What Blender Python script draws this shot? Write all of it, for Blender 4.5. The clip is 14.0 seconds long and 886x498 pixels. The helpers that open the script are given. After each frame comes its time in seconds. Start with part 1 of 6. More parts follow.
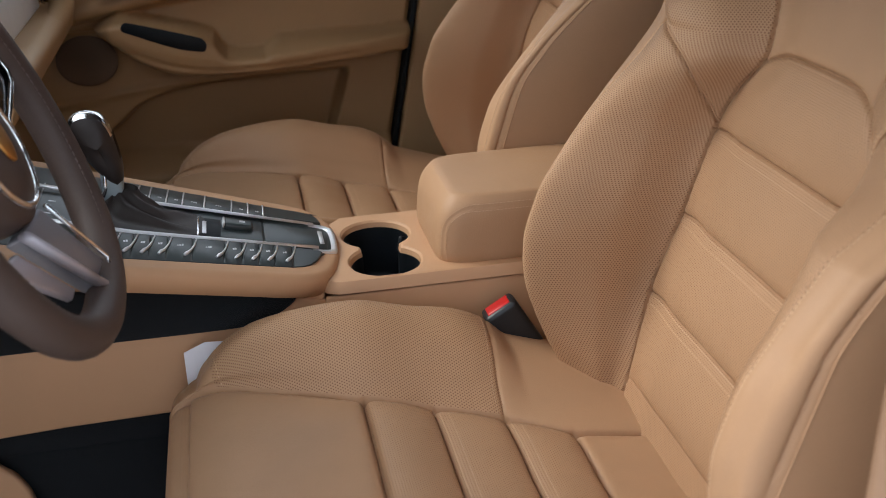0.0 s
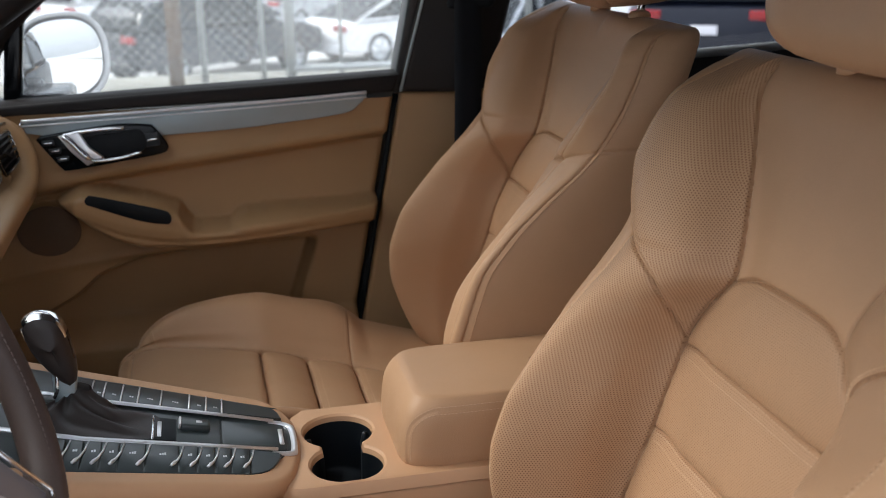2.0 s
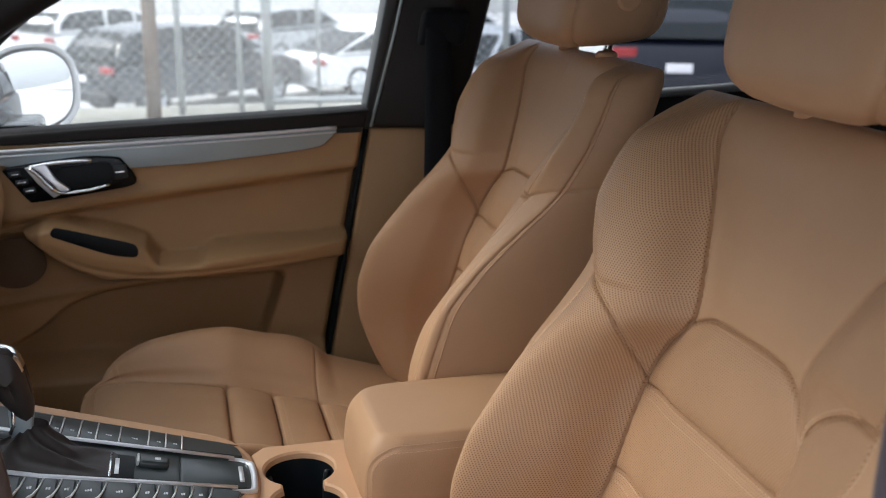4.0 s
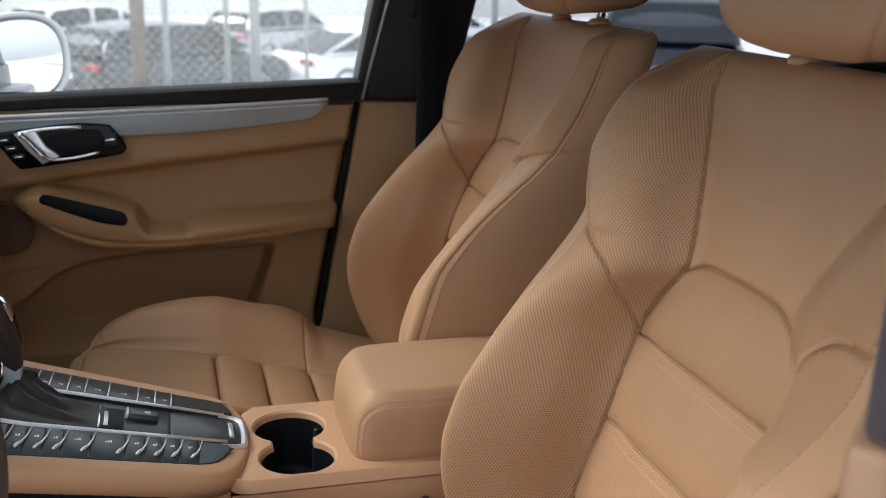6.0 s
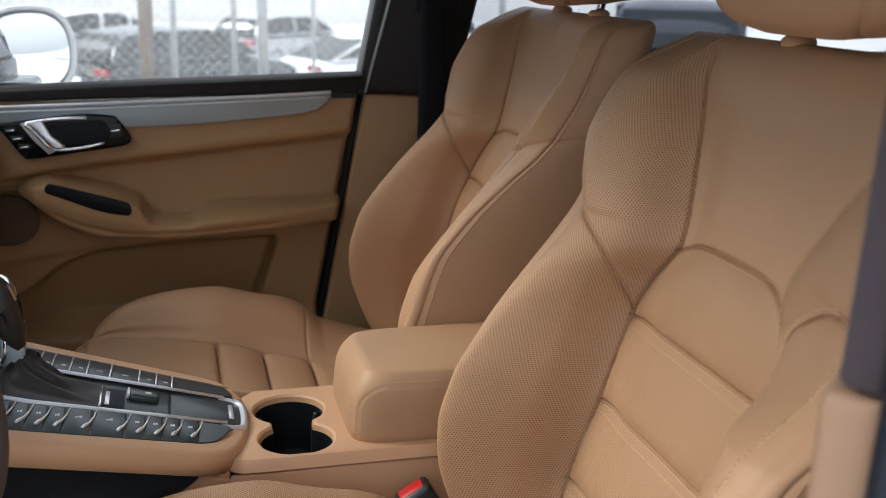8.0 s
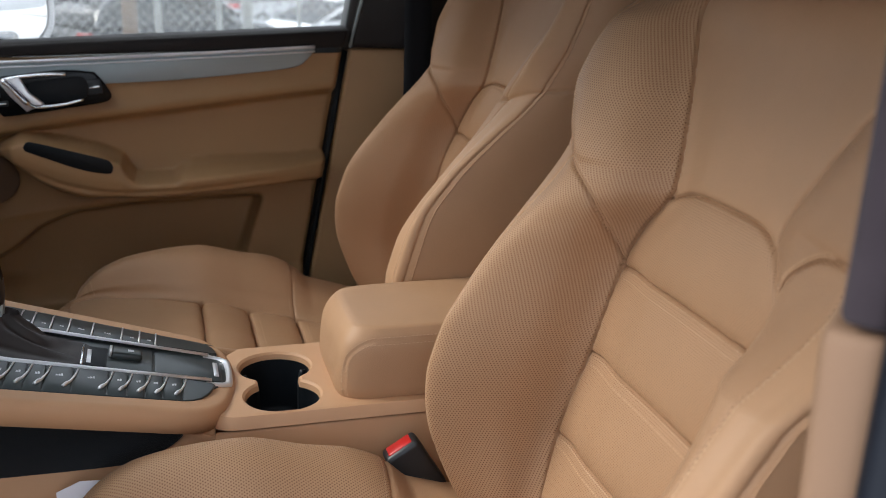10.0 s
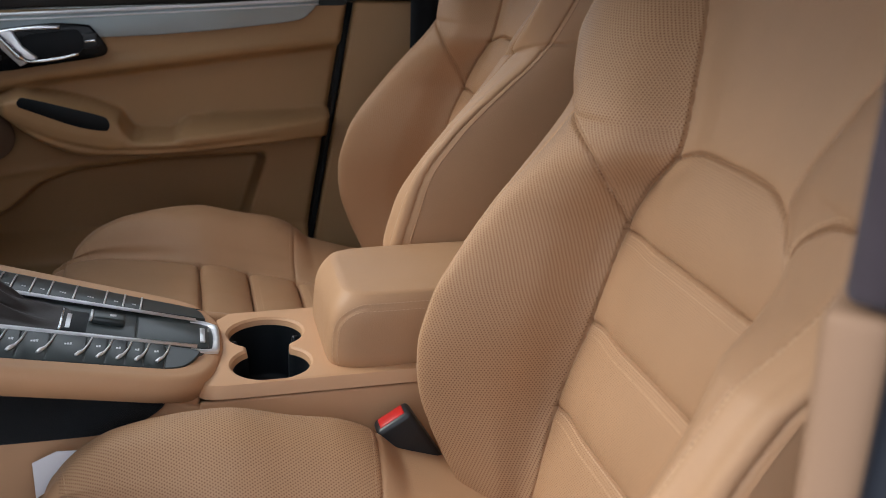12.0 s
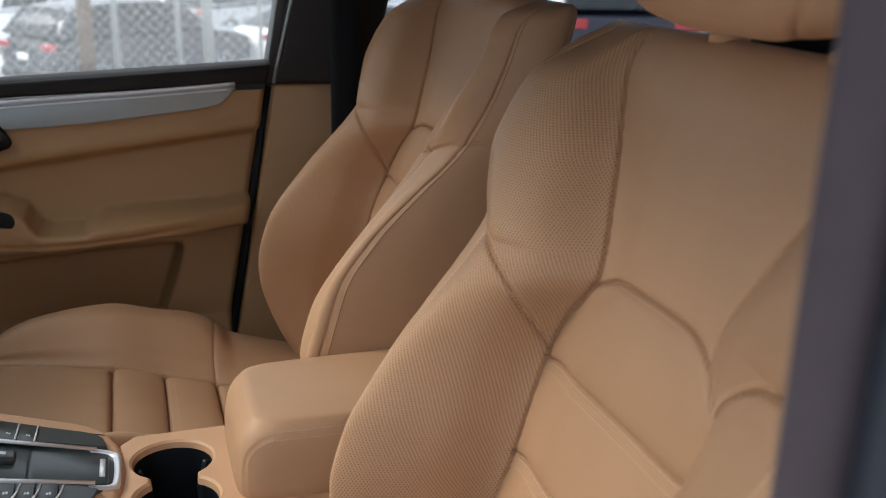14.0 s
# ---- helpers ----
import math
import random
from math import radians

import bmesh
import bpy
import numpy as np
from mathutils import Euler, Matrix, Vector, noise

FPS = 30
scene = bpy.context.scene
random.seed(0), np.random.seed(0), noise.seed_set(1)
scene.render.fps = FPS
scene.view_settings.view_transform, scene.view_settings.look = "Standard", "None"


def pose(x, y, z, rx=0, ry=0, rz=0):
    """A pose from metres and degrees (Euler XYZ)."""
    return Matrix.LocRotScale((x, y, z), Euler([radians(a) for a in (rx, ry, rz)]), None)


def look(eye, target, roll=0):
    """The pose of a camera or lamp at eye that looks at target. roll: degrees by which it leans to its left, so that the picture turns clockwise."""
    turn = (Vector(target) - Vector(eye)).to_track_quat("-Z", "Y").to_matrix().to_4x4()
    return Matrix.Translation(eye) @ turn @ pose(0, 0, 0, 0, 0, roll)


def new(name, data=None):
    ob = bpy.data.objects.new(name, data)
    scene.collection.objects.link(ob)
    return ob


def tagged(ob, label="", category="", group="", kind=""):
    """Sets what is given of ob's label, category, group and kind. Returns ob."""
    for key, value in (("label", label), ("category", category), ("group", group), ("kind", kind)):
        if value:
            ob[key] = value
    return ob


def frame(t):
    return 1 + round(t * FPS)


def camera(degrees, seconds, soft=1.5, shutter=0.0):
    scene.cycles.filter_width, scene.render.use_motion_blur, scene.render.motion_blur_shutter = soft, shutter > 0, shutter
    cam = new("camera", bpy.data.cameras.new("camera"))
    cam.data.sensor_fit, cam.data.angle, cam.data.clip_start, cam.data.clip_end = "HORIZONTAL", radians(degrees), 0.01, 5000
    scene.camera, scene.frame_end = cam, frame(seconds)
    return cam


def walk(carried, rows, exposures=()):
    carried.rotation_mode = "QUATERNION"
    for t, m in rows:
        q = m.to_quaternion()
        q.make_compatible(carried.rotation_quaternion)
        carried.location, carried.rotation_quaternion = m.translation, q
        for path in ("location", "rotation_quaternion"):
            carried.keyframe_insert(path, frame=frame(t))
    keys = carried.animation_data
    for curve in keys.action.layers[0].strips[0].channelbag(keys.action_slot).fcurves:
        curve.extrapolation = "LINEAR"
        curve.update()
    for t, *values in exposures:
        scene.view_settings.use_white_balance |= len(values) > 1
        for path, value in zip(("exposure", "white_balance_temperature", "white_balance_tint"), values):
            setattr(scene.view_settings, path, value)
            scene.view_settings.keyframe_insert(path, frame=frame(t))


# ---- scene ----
# ---- camera and its way: seconds, place, yaw, pitch, roll ----
PATH = [
    (0.0, -0.2244, -0.8268, 1.3241, -10.914, -23.903, -1.962),
    (0.5, -0.2202, -0.8153, 1.3515, -11.583, -21.278, -1.979),
    (1.0, -0.2136, -0.7986, 1.3824, -11.931, -19.383, -1.791),
    (1.5, -0.2053, -0.7790, 1.3975, -12.326, -18.071, -1.209),
    (2.0, -0.2067, -0.7708, 1.4018, -12.910, -17.316, -0.810),
    (2.5, -0.1969, -0.7663, 1.4049, -13.129, -16.478, -0.776),
    (3.0, -0.1875, -0.7667, 1.4163, -13.520, -15.623, -0.646),
    (5.5, -0.1990, -0.7823, 1.3637, -14.825, -15.388, 0.882),
    (6.0, -0.2017, -0.7849, 1.3504, -15.002, -15.251, 0.904),
    (6.5, -0.2033, -0.7936, 1.3425, -14.984, -14.991, 0.955),
    (7.0, -0.2101, -0.8074, 1.3280, -14.899, -14.734, 1.425),
    (9.5, -0.1719, -0.7996, 1.3262, -14.189, -15.827, 0.579),
    (10.0, -0.1899, -0.7894, 1.3084, -15.286, -16.766, 0.877),
    (10.5, -0.1972, -0.7856, 1.2965, -15.804, -17.813, 1.038),
    (11.0, -0.1911, -0.7809, 1.2882, -15.658, -18.436, 0.930),
    (11.5, -0.1831, -0.7710, 1.2873, -15.442, -18.754, 0.966),
    (12.0, -0.1398, -0.7375, 1.2915, -13.739, -18.938, 0.715),
    (12.5, -0.0850, -0.6944, 1.3030, -11.730, -18.824, 0.475),
    (13.0, -0.0512, -0.6631, 1.3153, -11.448, -17.878, 0.379),
    (13.5, -0.0483, -0.6481, 1.3380, -13.242, -17.015, 0.001),
    (14.0, -0.0811, -0.6614, 1.3472, -16.518, -16.738, -0.135),
]


def aim(x, y, z, yaw, pitch, roll):
    a, b = radians(yaw), radians(pitch)
    ahead = Vector((-math.sin(a) * math.cos(b), math.cos(a) * math.cos(b), math.sin(b)))
    eye = Vector((x, y, z))
    return look(eye, eye + ahead, roll)


cam = camera(45.62, 14.0, soft=0.5)
cam.data.dof.use_dof = True
cam.data.dof.focus_distance = 1.22
cam.data.dof.aperture_fstop = 7.0
walk(cam, [(t, aim(*row)) for t, *row in PATH], [(0.0, 0.21), (14.0, 0.21)])

# ---- daylight: bright overcast ----
world = bpy.data.worlds.new("overcast_sky")
scene.world = world
world.use_nodes = True
wn = world.node_tree
sky = wn.nodes.new("ShaderNodeTexSky")
sky.sky_type = "NISHITA"
sky.sun_disc = False
sky.sun_elevation = radians(41)
sky.sun_rotation = radians(-70)
sky.air_density = 1.0
sky.dust_density = 6.0
sky.ozone_density = 0.6
veil = wn.nodes.new("ShaderNodeMixRGB")
veil.inputs["Fac"].default_value = 0.8
veil.inputs["Color2"].default_value = (10.0, 10.2, 10.6, 1)
wn.links.new(sky.outputs["Color"], veil.inputs["Color1"])
# cloud cover, brighter overhead than at the horizon
way = wn.nodes.new("ShaderNodeTexCoord")
parts = wn.nodes.new("ShaderNodeSeparateXYZ")
wn.links.new(way.outputs["Generated"], parts.inputs[0])
rise = wn.nodes.new("ShaderNodeMapRange")
for k, v in (("From Min", 0.0), ("From Max", 1.0), ("To Min", 0.60), ("To Max", 1.9)):
    rise.inputs[k].default_value = v
wn.links.new(parts.outputs["Z"], rise.inputs["Value"])
cloud = wn.nodes.new("ShaderNodeMixRGB")
cloud.blend_type = "MULTIPLY"
cloud.inputs["Fac"].default_value = 1.0
cloud.inputs["Color1"].default_value = (9.4, 10.1, 11.5, 1)
wn.links.new(rise.outputs["Result"], cloud.inputs["Color2"])
wn.links.new(cloud.outputs["Color"], veil.inputs["Color2"])
wn.links.new(veil.outputs["Color"], wn.nodes["Background"].inputs["Color"])
wn.nodes["Background"].inputs["Strength"].default_value = 0.15
sun = new("sun", bpy.data.lights.new("sun", "SUN"))
sun.data.energy = 2.0
sun.data.angle = radians(24)
sun.data.color = (1.0, 0.985, 0.93)
sun.matrix_world = look((-6, 2.0, 5.7), (0, 0, 0.6))


# ---- materials ----
def material(name):
    m = bpy.data.materials.new(name)
    m.use_nodes = True
    nt = m.node_tree
    return m, nt, nt.nodes["Principled BSDF"]


def node(nt, kind, **inputs):
    n = nt.nodes.new(kind)
    for k, v in inputs.items():
        n.inputs[k.replace("_", " ")].default_value = v
    return n


def op(nt, what, a, b=None):
    n = nt.nodes.new("ShaderNodeMath")
    n.operation = what
    for i, v in enumerate((a, b)):
        if v is None:
            continue
        if isinstance(v, (int, float)):
            n.inputs[i].default_value = v
        else:
            nt.links.new(v, n.inputs[i])
    return n.outputs[0]


def surface(name, colour, rough, metal=0.0, grain=400.0, bump=0.1, depth=0.0004, vary=0.12, patches=6.0, coat=0.0,
            kind="noise", spec=0.5, sheen=0.0, stretch=None):
    """A surface with fine grain in its relief and large, faint patches in its colour and gloss."""
    m, nt, b = material(name)
    co = nt.nodes.new("ShaderNodeTexCoord")
    src = co.outputs["Object"]
    if stretch:
        mp = nt.nodes.new("ShaderNodeMapping")
        mp.inputs["Scale"].default_value = stretch
        nt.links.new(src, mp.inputs["Vector"])
        fine_src = mp.outputs["Vector"]
    else:
        fine_src = src
    big = node(nt, "ShaderNodeTexNoise", Scale=patches, Detail=4.0, Roughness=0.6)
    nt.links.new(src, big.inputs["Vector"])
    if kind == "voronoi":
        fine = node(nt, "ShaderNodeTexVoronoi", Scale=grain)
        fine_out = fine.outputs["Distance"]
    else:
        fine = node(nt, "ShaderNodeTexNoise", Scale=grain, Detail=3.0, Roughness=0.6)
        fine_out = fine.outputs["Fac"]
    nt.links.new(fine_src, fine.inputs["Vector"])
    both = op(nt, "ADD", op(nt, "MULTIPLY", big.outputs["Fac"], 0.75), op(nt, "MULTIPLY", fine_out, 0.25))
    ramp = nt.nodes.new("ShaderNodeValToRGB")
    lo = [c * (1 - vary) for c in colour]
    hi = [min(1, c * (1 + vary)) for c in colour]
    ramp.color_ramp.elements[0].position, ramp.color_ramp.elements[1].position = 0.3, 0.7
    ramp.color_ramp.elements[0].color = (*lo, 1)
    ramp.color_ramp.elements[1].color = (*hi, 1)
    nt.links.new(both, ramp.inputs["Fac"])
    nt.links.new(ramp.outputs["Color"], b.inputs["Base Color"])
    nt.links.new(op(nt, "ADD", op(nt, "MULTIPLY", big.outputs["Fac"], 0.16), rough - 0.08), b.inputs["Roughness"])
    b.inputs["Metallic"].default_value = metal
    b.inputs["Coat Weight"].default_value = coat
    b.inputs["Specular IOR Level"].default_value = spec
    b.inputs["Sheen Weight"].default_value = sheen
    if bump > 0:
        bp = node(nt, "ShaderNodeBump", Strength=bump, Distance=depth)
        nt.links.new(fine_out, bp.inputs["Height"])
        nt.links.new(bp.outputs["Normal"], b.inputs["Normal"])
    return m


def leather(name, colour, holes=0.0, pitch=0.0035, radius=0.235, rough=0.46):
    """Grained hide; with holes, a staggered grid of punched holes in the metres of the UV map."""
    m = surface(name, colour, rough, grain=900.0, bump=0.28, depth=0.0005, vary=0.055, patches=9.0, kind="voronoi", spec=0.24)
    nt = m.node_tree
    b = nt.nodes["Principled BSDF"]
    # soft unevenness of stretched hide over foam
    co = nt.nodes.new("ShaderNodeTexCoord")
    soft = node(nt, "ShaderNodeTexNoise", Scale=22.0, Detail=3.0, Roughness=0.55)
    nt.links.new(co.outputs["Object"], soft.inputs["Vector"])
    pull = node(nt, "ShaderNodeBump", Strength=0.20, Distance=0.004)
    nt.links.new(soft.outputs["Fac"], pull.inputs["Height"])
    nt.links.new(b.inputs["Normal"].links[0].from_socket, pull.inputs["Normal"])
    nt.links.new(pull.outputs["Normal"], b.inputs["Normal"])
    if holes <= 0:
        return m
    uv = nt.nodes.new("ShaderNodeUVMap")
    sep = nt.nodes.new("ShaderNodeSeparateXYZ")
    nt.links.new(uv.outputs["UV"], sep.inputs[0])
    x = op(nt, "DIVIDE", sep.outputs["X"], pitch)
    y = op(nt, "DIVIDE", sep.outputs["Y"], pitch * 0.72)
    row = op(nt, "FLOOR", y)
    odd = op(nt, "MULTIPLY", op(nt, "MODULO", op(nt, "ABSOLUTE", row), 2.0), 0.5)
    fx = op(nt, "SUBTRACT", op(nt, "FRACT", op(nt, "ADD", x, odd)), 0.5)
    fy = op(nt, "MULTIPLY", op(nt, "SUBTRACT", op(nt, "FRACT", y), 0.5), 0.72)
    d = op(nt, "SQRT", op(nt, "ADD", op(nt, "MULTIPLY", fx, fx), op(nt, "MULTIPLY", fy, fy)))
    ramp = nt.nodes.new("ShaderNodeMapRange")
    ramp.interpolation_type = "SMOOTHSTEP"
    for k, v in (("From Min", radius * 0.40), ("From Max", radius), ("To Min", 0.0), ("To Max", 1.0)):
        ramp.inputs[k].default_value = v
    nt.links.new(d, ramp.inputs["Value"])
    hole = ramp.outputs["Result"]
    mix = nt.nodes.new("ShaderNodeMixRGB")
    old = b.inputs["Base Color"].links[0].from_socket
    mix.inputs["Color1"].default_value = (colour[0] * (1 - holes), colour[1] * (1 - holes) * 0.85, colour[2] * (1 - holes) * 0.75, 1)
    nt.links.new(old, mix.inputs["Color2"])
    nt.links.new(hole, mix.inputs["Fac"])
    nt.links.new(mix.outputs["Color"], b.inputs["Base Color"])
    first = b.inputs["Normal"].links[0].from_socket
    bp = node(nt, "ShaderNodeBump", Strength=0.55 * holes, Distance=0.0008)
    nt.links.new(hole, bp.inputs["Height"])
    nt.links.new(first, bp.inputs["Normal"])
    nt.links.new(bp.outputs["Normal"], b.inputs["Normal"])
    return m


TAN = (0.430, 0.254, 0.143)
M_TAN = leather("tan_leather", TAN)
M_PERF = leather("tan_leather_perforated", TAN, holes=0.52, radius=0.29)
M_PERF_FINE = leather("tan_leather_fine_perforated", TAN, holes=0.50, pitch=0.0033, radius=0.22)
M_PERF_WORN = leather("tan_leather_shallow_perforated", TAN, holes=0.14, radius=0.29)
M_PERF_FINE_WORN = leather("tan_leather_shallow_fine_perforated", TAN, holes=0.14, pitch=0.0033, radius=0.22)
M_TANPLASTIC = surface("tan_soft_plastic", (0.520, 0.300, 0.165), 0.55, grain=1400, bump=0.15, depth=0.0003, vary=0.05, spec=0.35)
M_PILLARTAN = surface("tan_pillar_plastic", (0.30, 0.182, 0.112), 0.6, grain=1400, bump=0.15, depth=0.0003, vary=0.05, spec=0.3)
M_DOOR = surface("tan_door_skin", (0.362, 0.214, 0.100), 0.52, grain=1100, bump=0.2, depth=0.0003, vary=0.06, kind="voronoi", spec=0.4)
M_THREAD = surface("tan_thread", (0.54, 0.36, 0.225), 0.8, grain=2500, bump=0.3, vary=0.08, spec=0.2)
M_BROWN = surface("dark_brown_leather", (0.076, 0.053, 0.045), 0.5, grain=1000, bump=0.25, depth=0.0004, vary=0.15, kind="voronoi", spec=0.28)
M_BOOT = surface("near_black_brown_leather", (0.026, 0.019, 0.017), 0.48, grain=1000, bump=0.25, depth=0.0004, vary=0.15, kind="voronoi", spec=0.4)
M_RIMTHREAD = surface("brown_thread", (0.13, 0.10, 0.088), 0.8, grain=2500, bump=0.3, vary=0.08, spec=0.2)
M_BROWNTRIM = surface("dark_brown_soft_trim", (0.013, 0.0108, 0.0105), 0.6, grain=1200, bump=0.2, vary=0.12, kind="voronoi", spec=0.28)
M_BLACK = surface("black_plastic", (0.010, 0.013, 0.016), 0.42, grain=1600, bump=0.12, depth=0.0002, vary=0.2)
M_SATIN = surface("satin_grey_black_panel", (0.033, 0.042, 0.043), 0.33, grain=1800, bump=0.05, depth=0.0002, vary=0.12)
M_GLOSS = surface("gloss_black", (0.004, 0.005, 0.006), 0.14, grain=300, bump=0.01, vary=0.1, patches=20, spec=0.22)
M_WELL = surface("black_rubber", (0.004, 0.006, 0.008), 0.5, grain=1600, bump=0.1, vary=0.2, spec=0.22)
M_CHROME = surface("satin_chrome", (0.78, 0.79, 0.80), 0.16, metal=1.0, grain=500, bump=0.02, vary=0.04)
M_SATINCHROME = surface("satin_chrome_trim", (0.78, 0.79, 0.81), 0.30, metal=0.58, grain=500, bump=0.02, vary=0.04)
M_LILAC = surface("lilac_satin_metal", (0.52, 0.49, 0.53), 0.35, metal=0.35, grain=260, bump=0.06, depth=0.0002, vary=0.08)
M_PALEMETAL = surface("pale_satin_metal", (0.82, 0.84, 0.83), 0.34, metal=0.10, grain=260, bump=0.06, depth=0.0002, vary=0.06)
M_SPOKE = surface("grey_satin_metal", (0.26, 0.26, 0.285), 0.38, metal=0.35, grain=400, bump=0.04, vary=0.08)
M_BRUSHED = surface("brushed_aluminium", (0.325, 0.39, 0.415), 0.42, metal=0.3, grain=260, bump=0.12, depth=0.0002, vary=0.10, stretch=(3, 3, 60))
M_FABRIC = surface("dark_plum_pillar_fabric", (0.048, 0.037, 0.043), 0.9, grain=900, bump=0.5, depth=0.0005, vary=0.22, patches=14, spec=0.2, sheen=0.12)
M_CARPET = surface("black_carpet", (0.008, 0.010, 0.012), 0.95, grain=1200, bump=0.9, depth=0.002, vary=0.35, spec=0.15, sheen=0.1)
M_BELT = surface("black_webbing", (0.006, 0.008, 0.011), 0.8, grain=700, bump=0.5, depth=0.0006, vary=0.2, spec=0.2, stretch=(1, 1, 5))
M_RED = surface("red_plastic", (0.50, 0.012, 0.012), 0.35, grain=600, bump=0.04, vary=0.06)
M_PAPER = surface("white_paper", (0.80, 0.79, 0.82), 0.85, grain=500, bump=0.1, vary=0.03, spec=0.2)
M_INK = surface("black_ink", (0.02, 0.02, 0.025), 0.7, grain=500, bump=0.02, vary=0.1)
M_MARK = surface("pale_symbol_print", (0.62, 0.64, 0.66), 0.6, grain=500, bump=0.0, vary=0.05)
M_SEAL = surface("blue_black_paint", (0.010, 0.013, 0.020), 0.5, grain=900, bump=0.05, vary=0.15, spec=0.3)
M_GOLD = surface("gold_badge", (0.75, 0.42, 0.14), 0.3, metal=1.0, grain=300, bump=0.1, vary=0.2)
M_HEAD = surface("headliner_cloth", (0.075, 0.062, 0.062), 0.95, grain=900, bump=0.4, vary=0.06, spec=0.2)
M_WHITEPAINT = surface("white_car_paint", (0.80, 0.81, 0.82), 0.25, grain=60, bump=0.0, vary=0.02, coat=0.6)
M_DARKPAINT = surface("charcoal_car_paint", (0.030, 0.034, 0.040), 0.25, grain=60, bump=0.0, vary=0.05, coat=0.6)
M_BLUEPAINT = surface("navy_car_paint", (0.006, 0.008, 0.018), 0.35, grain=60, bump=0.0, vary=0.05, coat=0.15)
M_SILVERPAINT = surface("silver_car_paint", (0.42, 0.44, 0.46), 0.28, metal=0.6, grain=60, bump=0.0, vary=0.04, coat=0.6)
M_TYRE = surface("tyre_rubber", (0.018, 0.018, 0.019), 0.8, grain=200, bump=0.2, vary=0.2)
M_TAIL = surface("red_lamp_lens", (0.30, 0.010, 0.012), 0.2, grain=80, bump=0.05, vary=0.1, coat=0.6)
M_CARGLASS = surface("tinted_car_window", (0.022, 0.028, 0.032), 0.12, grain=30, bump=0.0, vary=0.1, spec=0.45)
M_GALV = surface("galvanised_steel", (0.40, 0.42, 0.42), 0.5, metal=0.55, grain=60, bump=0.1, vary=0.15)
M_WIRE = surface("galvanised_wire", (0.42, 0.45, 0.44), 0.55, metal=0.4, grain=80, bump=0.05, vary=0.15)
M_WOOD = surface("weathered_wood", (0.13, 0.09, 0.062), 0.85, grain=40, bump=0.6, depth=0.004, vary=0.35, stretch=(6, 6, 1))
M_GROUND = surface("pale_concrete_lot", (0.54, 0.535, 0.525), 0.9, grain=30, bump=0.4, depth=0.01, vary=0.16, patches=0.35)
M_GRASS = surface("gravel_verge", (0.30, 0.29, 0.25), 0.95, grain=40, bump=0.8, depth=0.03, vary=0.4, patches=1.2)
M_WALLFAR = surface("pale_render", (0.76, 0.74, 0.71), 0.9, grain=6, bump=0.2, vary=0.1, patches=0.4)


def glass_material(name, tint, haze=0.0):
    m, nt, b = material(name)
    out = nt.nodes["Material Output"]
    clear = nt.nodes.new("ShaderNodeBsdfTransparent")
    clear.inputs["Color"].default_value = (*tint, 1)
    gloss = nt.nodes.new("ShaderNodeBsdfGlossy")
    gloss.inputs["Roughness"].default_value = 0.02
    fr = nt.nodes.new("ShaderNodeFresnel")
    fr.inputs["IOR"].default_value = 1.45
    mix = nt.nodes.new("ShaderNodeMixShader")
    nt.links.new(fr.outputs[0], mix.inputs[0])
    if haze > 0:
        # glare over the pane, put in as a thin translucent film
        film = nt.nodes.new("ShaderNodeBsdfTranslucent")
        film.inputs["Color"].default_value = (0.93, 0.95, 0.94, 1)
        haze_noise = node(nt, "ShaderNodeTexNoise", Scale=7.0, Detail=6.0, Roughness=0.65)
        co = nt.nodes.new("ShaderNodeTexCoord")
        nt.links.new(co.outputs["Object"], haze_noise.inputs["Vector"])
        hazed = nt.nodes.new("ShaderNodeMixShader")
        nt.links.new(op(nt, "MULTIPLY", op(nt, "ADD", haze_noise.outputs["Fac"], 0.5), haze), hazed.inputs[0])
        nt.links.new(clear.outputs[0], hazed.inputs[1])
        nt.links.new(film.outputs[0], hazed.inputs[2])
        nt.links.new(hazed.outputs[0], mix.inputs[1])
    else:
        nt.links.new(clear.outputs[0], mix.inputs[1])
    nt.links.new(gloss.outputs[0], mix.inputs[2])
    nt.links.new(mix.outputs[0], out.inputs["Surface"])
    return m


def mirror_material():
    m, nt, b = material("mirror_glass")
    b.inputs["Base Color"].default_value = (0.85, 0.87, 0.88, 1)
    b.inputs["Metallic"].default_value = 1.0
    b.inputs["Roughness"].default_value = 0.03
    return m


M_GLASS, M_MIRROR = glass_material("clear_window_glass", (0.97, 0.99, 0.98), 0.10), mirror_material()
M_SCREEN = glass_material("windscreen_glass", (0.86, 0.90, 0.88))
M_PRIVACY = glass_material("smoked_rear_glass", (0.70, 0.72, 0.74))
M_GRILLE = surface("brown_speaker_mesh", (0.116, 0.070, 0.041), 0.8, grain=1500, bump=0.6, depth=0.0008, vary=0.2, kind="voronoi")
M_LIGHTBLOCK = surface("light_block_grey", (0.07, 0.07, 0.075), 0.8, grain=20, bump=0.3, vary=0.12, patches=0.7)


# ---- mesh helpers ----
def mesh_of(name, verts, faces, mat, smooth=True, uv=None):
    me = bpy.data.meshes.new(name)
    me.from_pydata([tuple(map(float, v)) for v in verts], [], [tuple(int(i) for i in q) for q in faces])
    me.materials.append(mat)
    if smooth:
        me.polygons.foreach_set("use_smooth", [True] * len(me.polygons))
    if uv is not None:
        lay = me.uv_layers.new(name="UVMap")
        idx = np.empty(len(me.loops), dtype=np.int32)
        me.loops.foreach_get("vertex_index", idx)
        lay.data.foreach_set("uv", np.asarray(uv, dtype=np.float32)[idx].ravel())
    me.update()
    return me


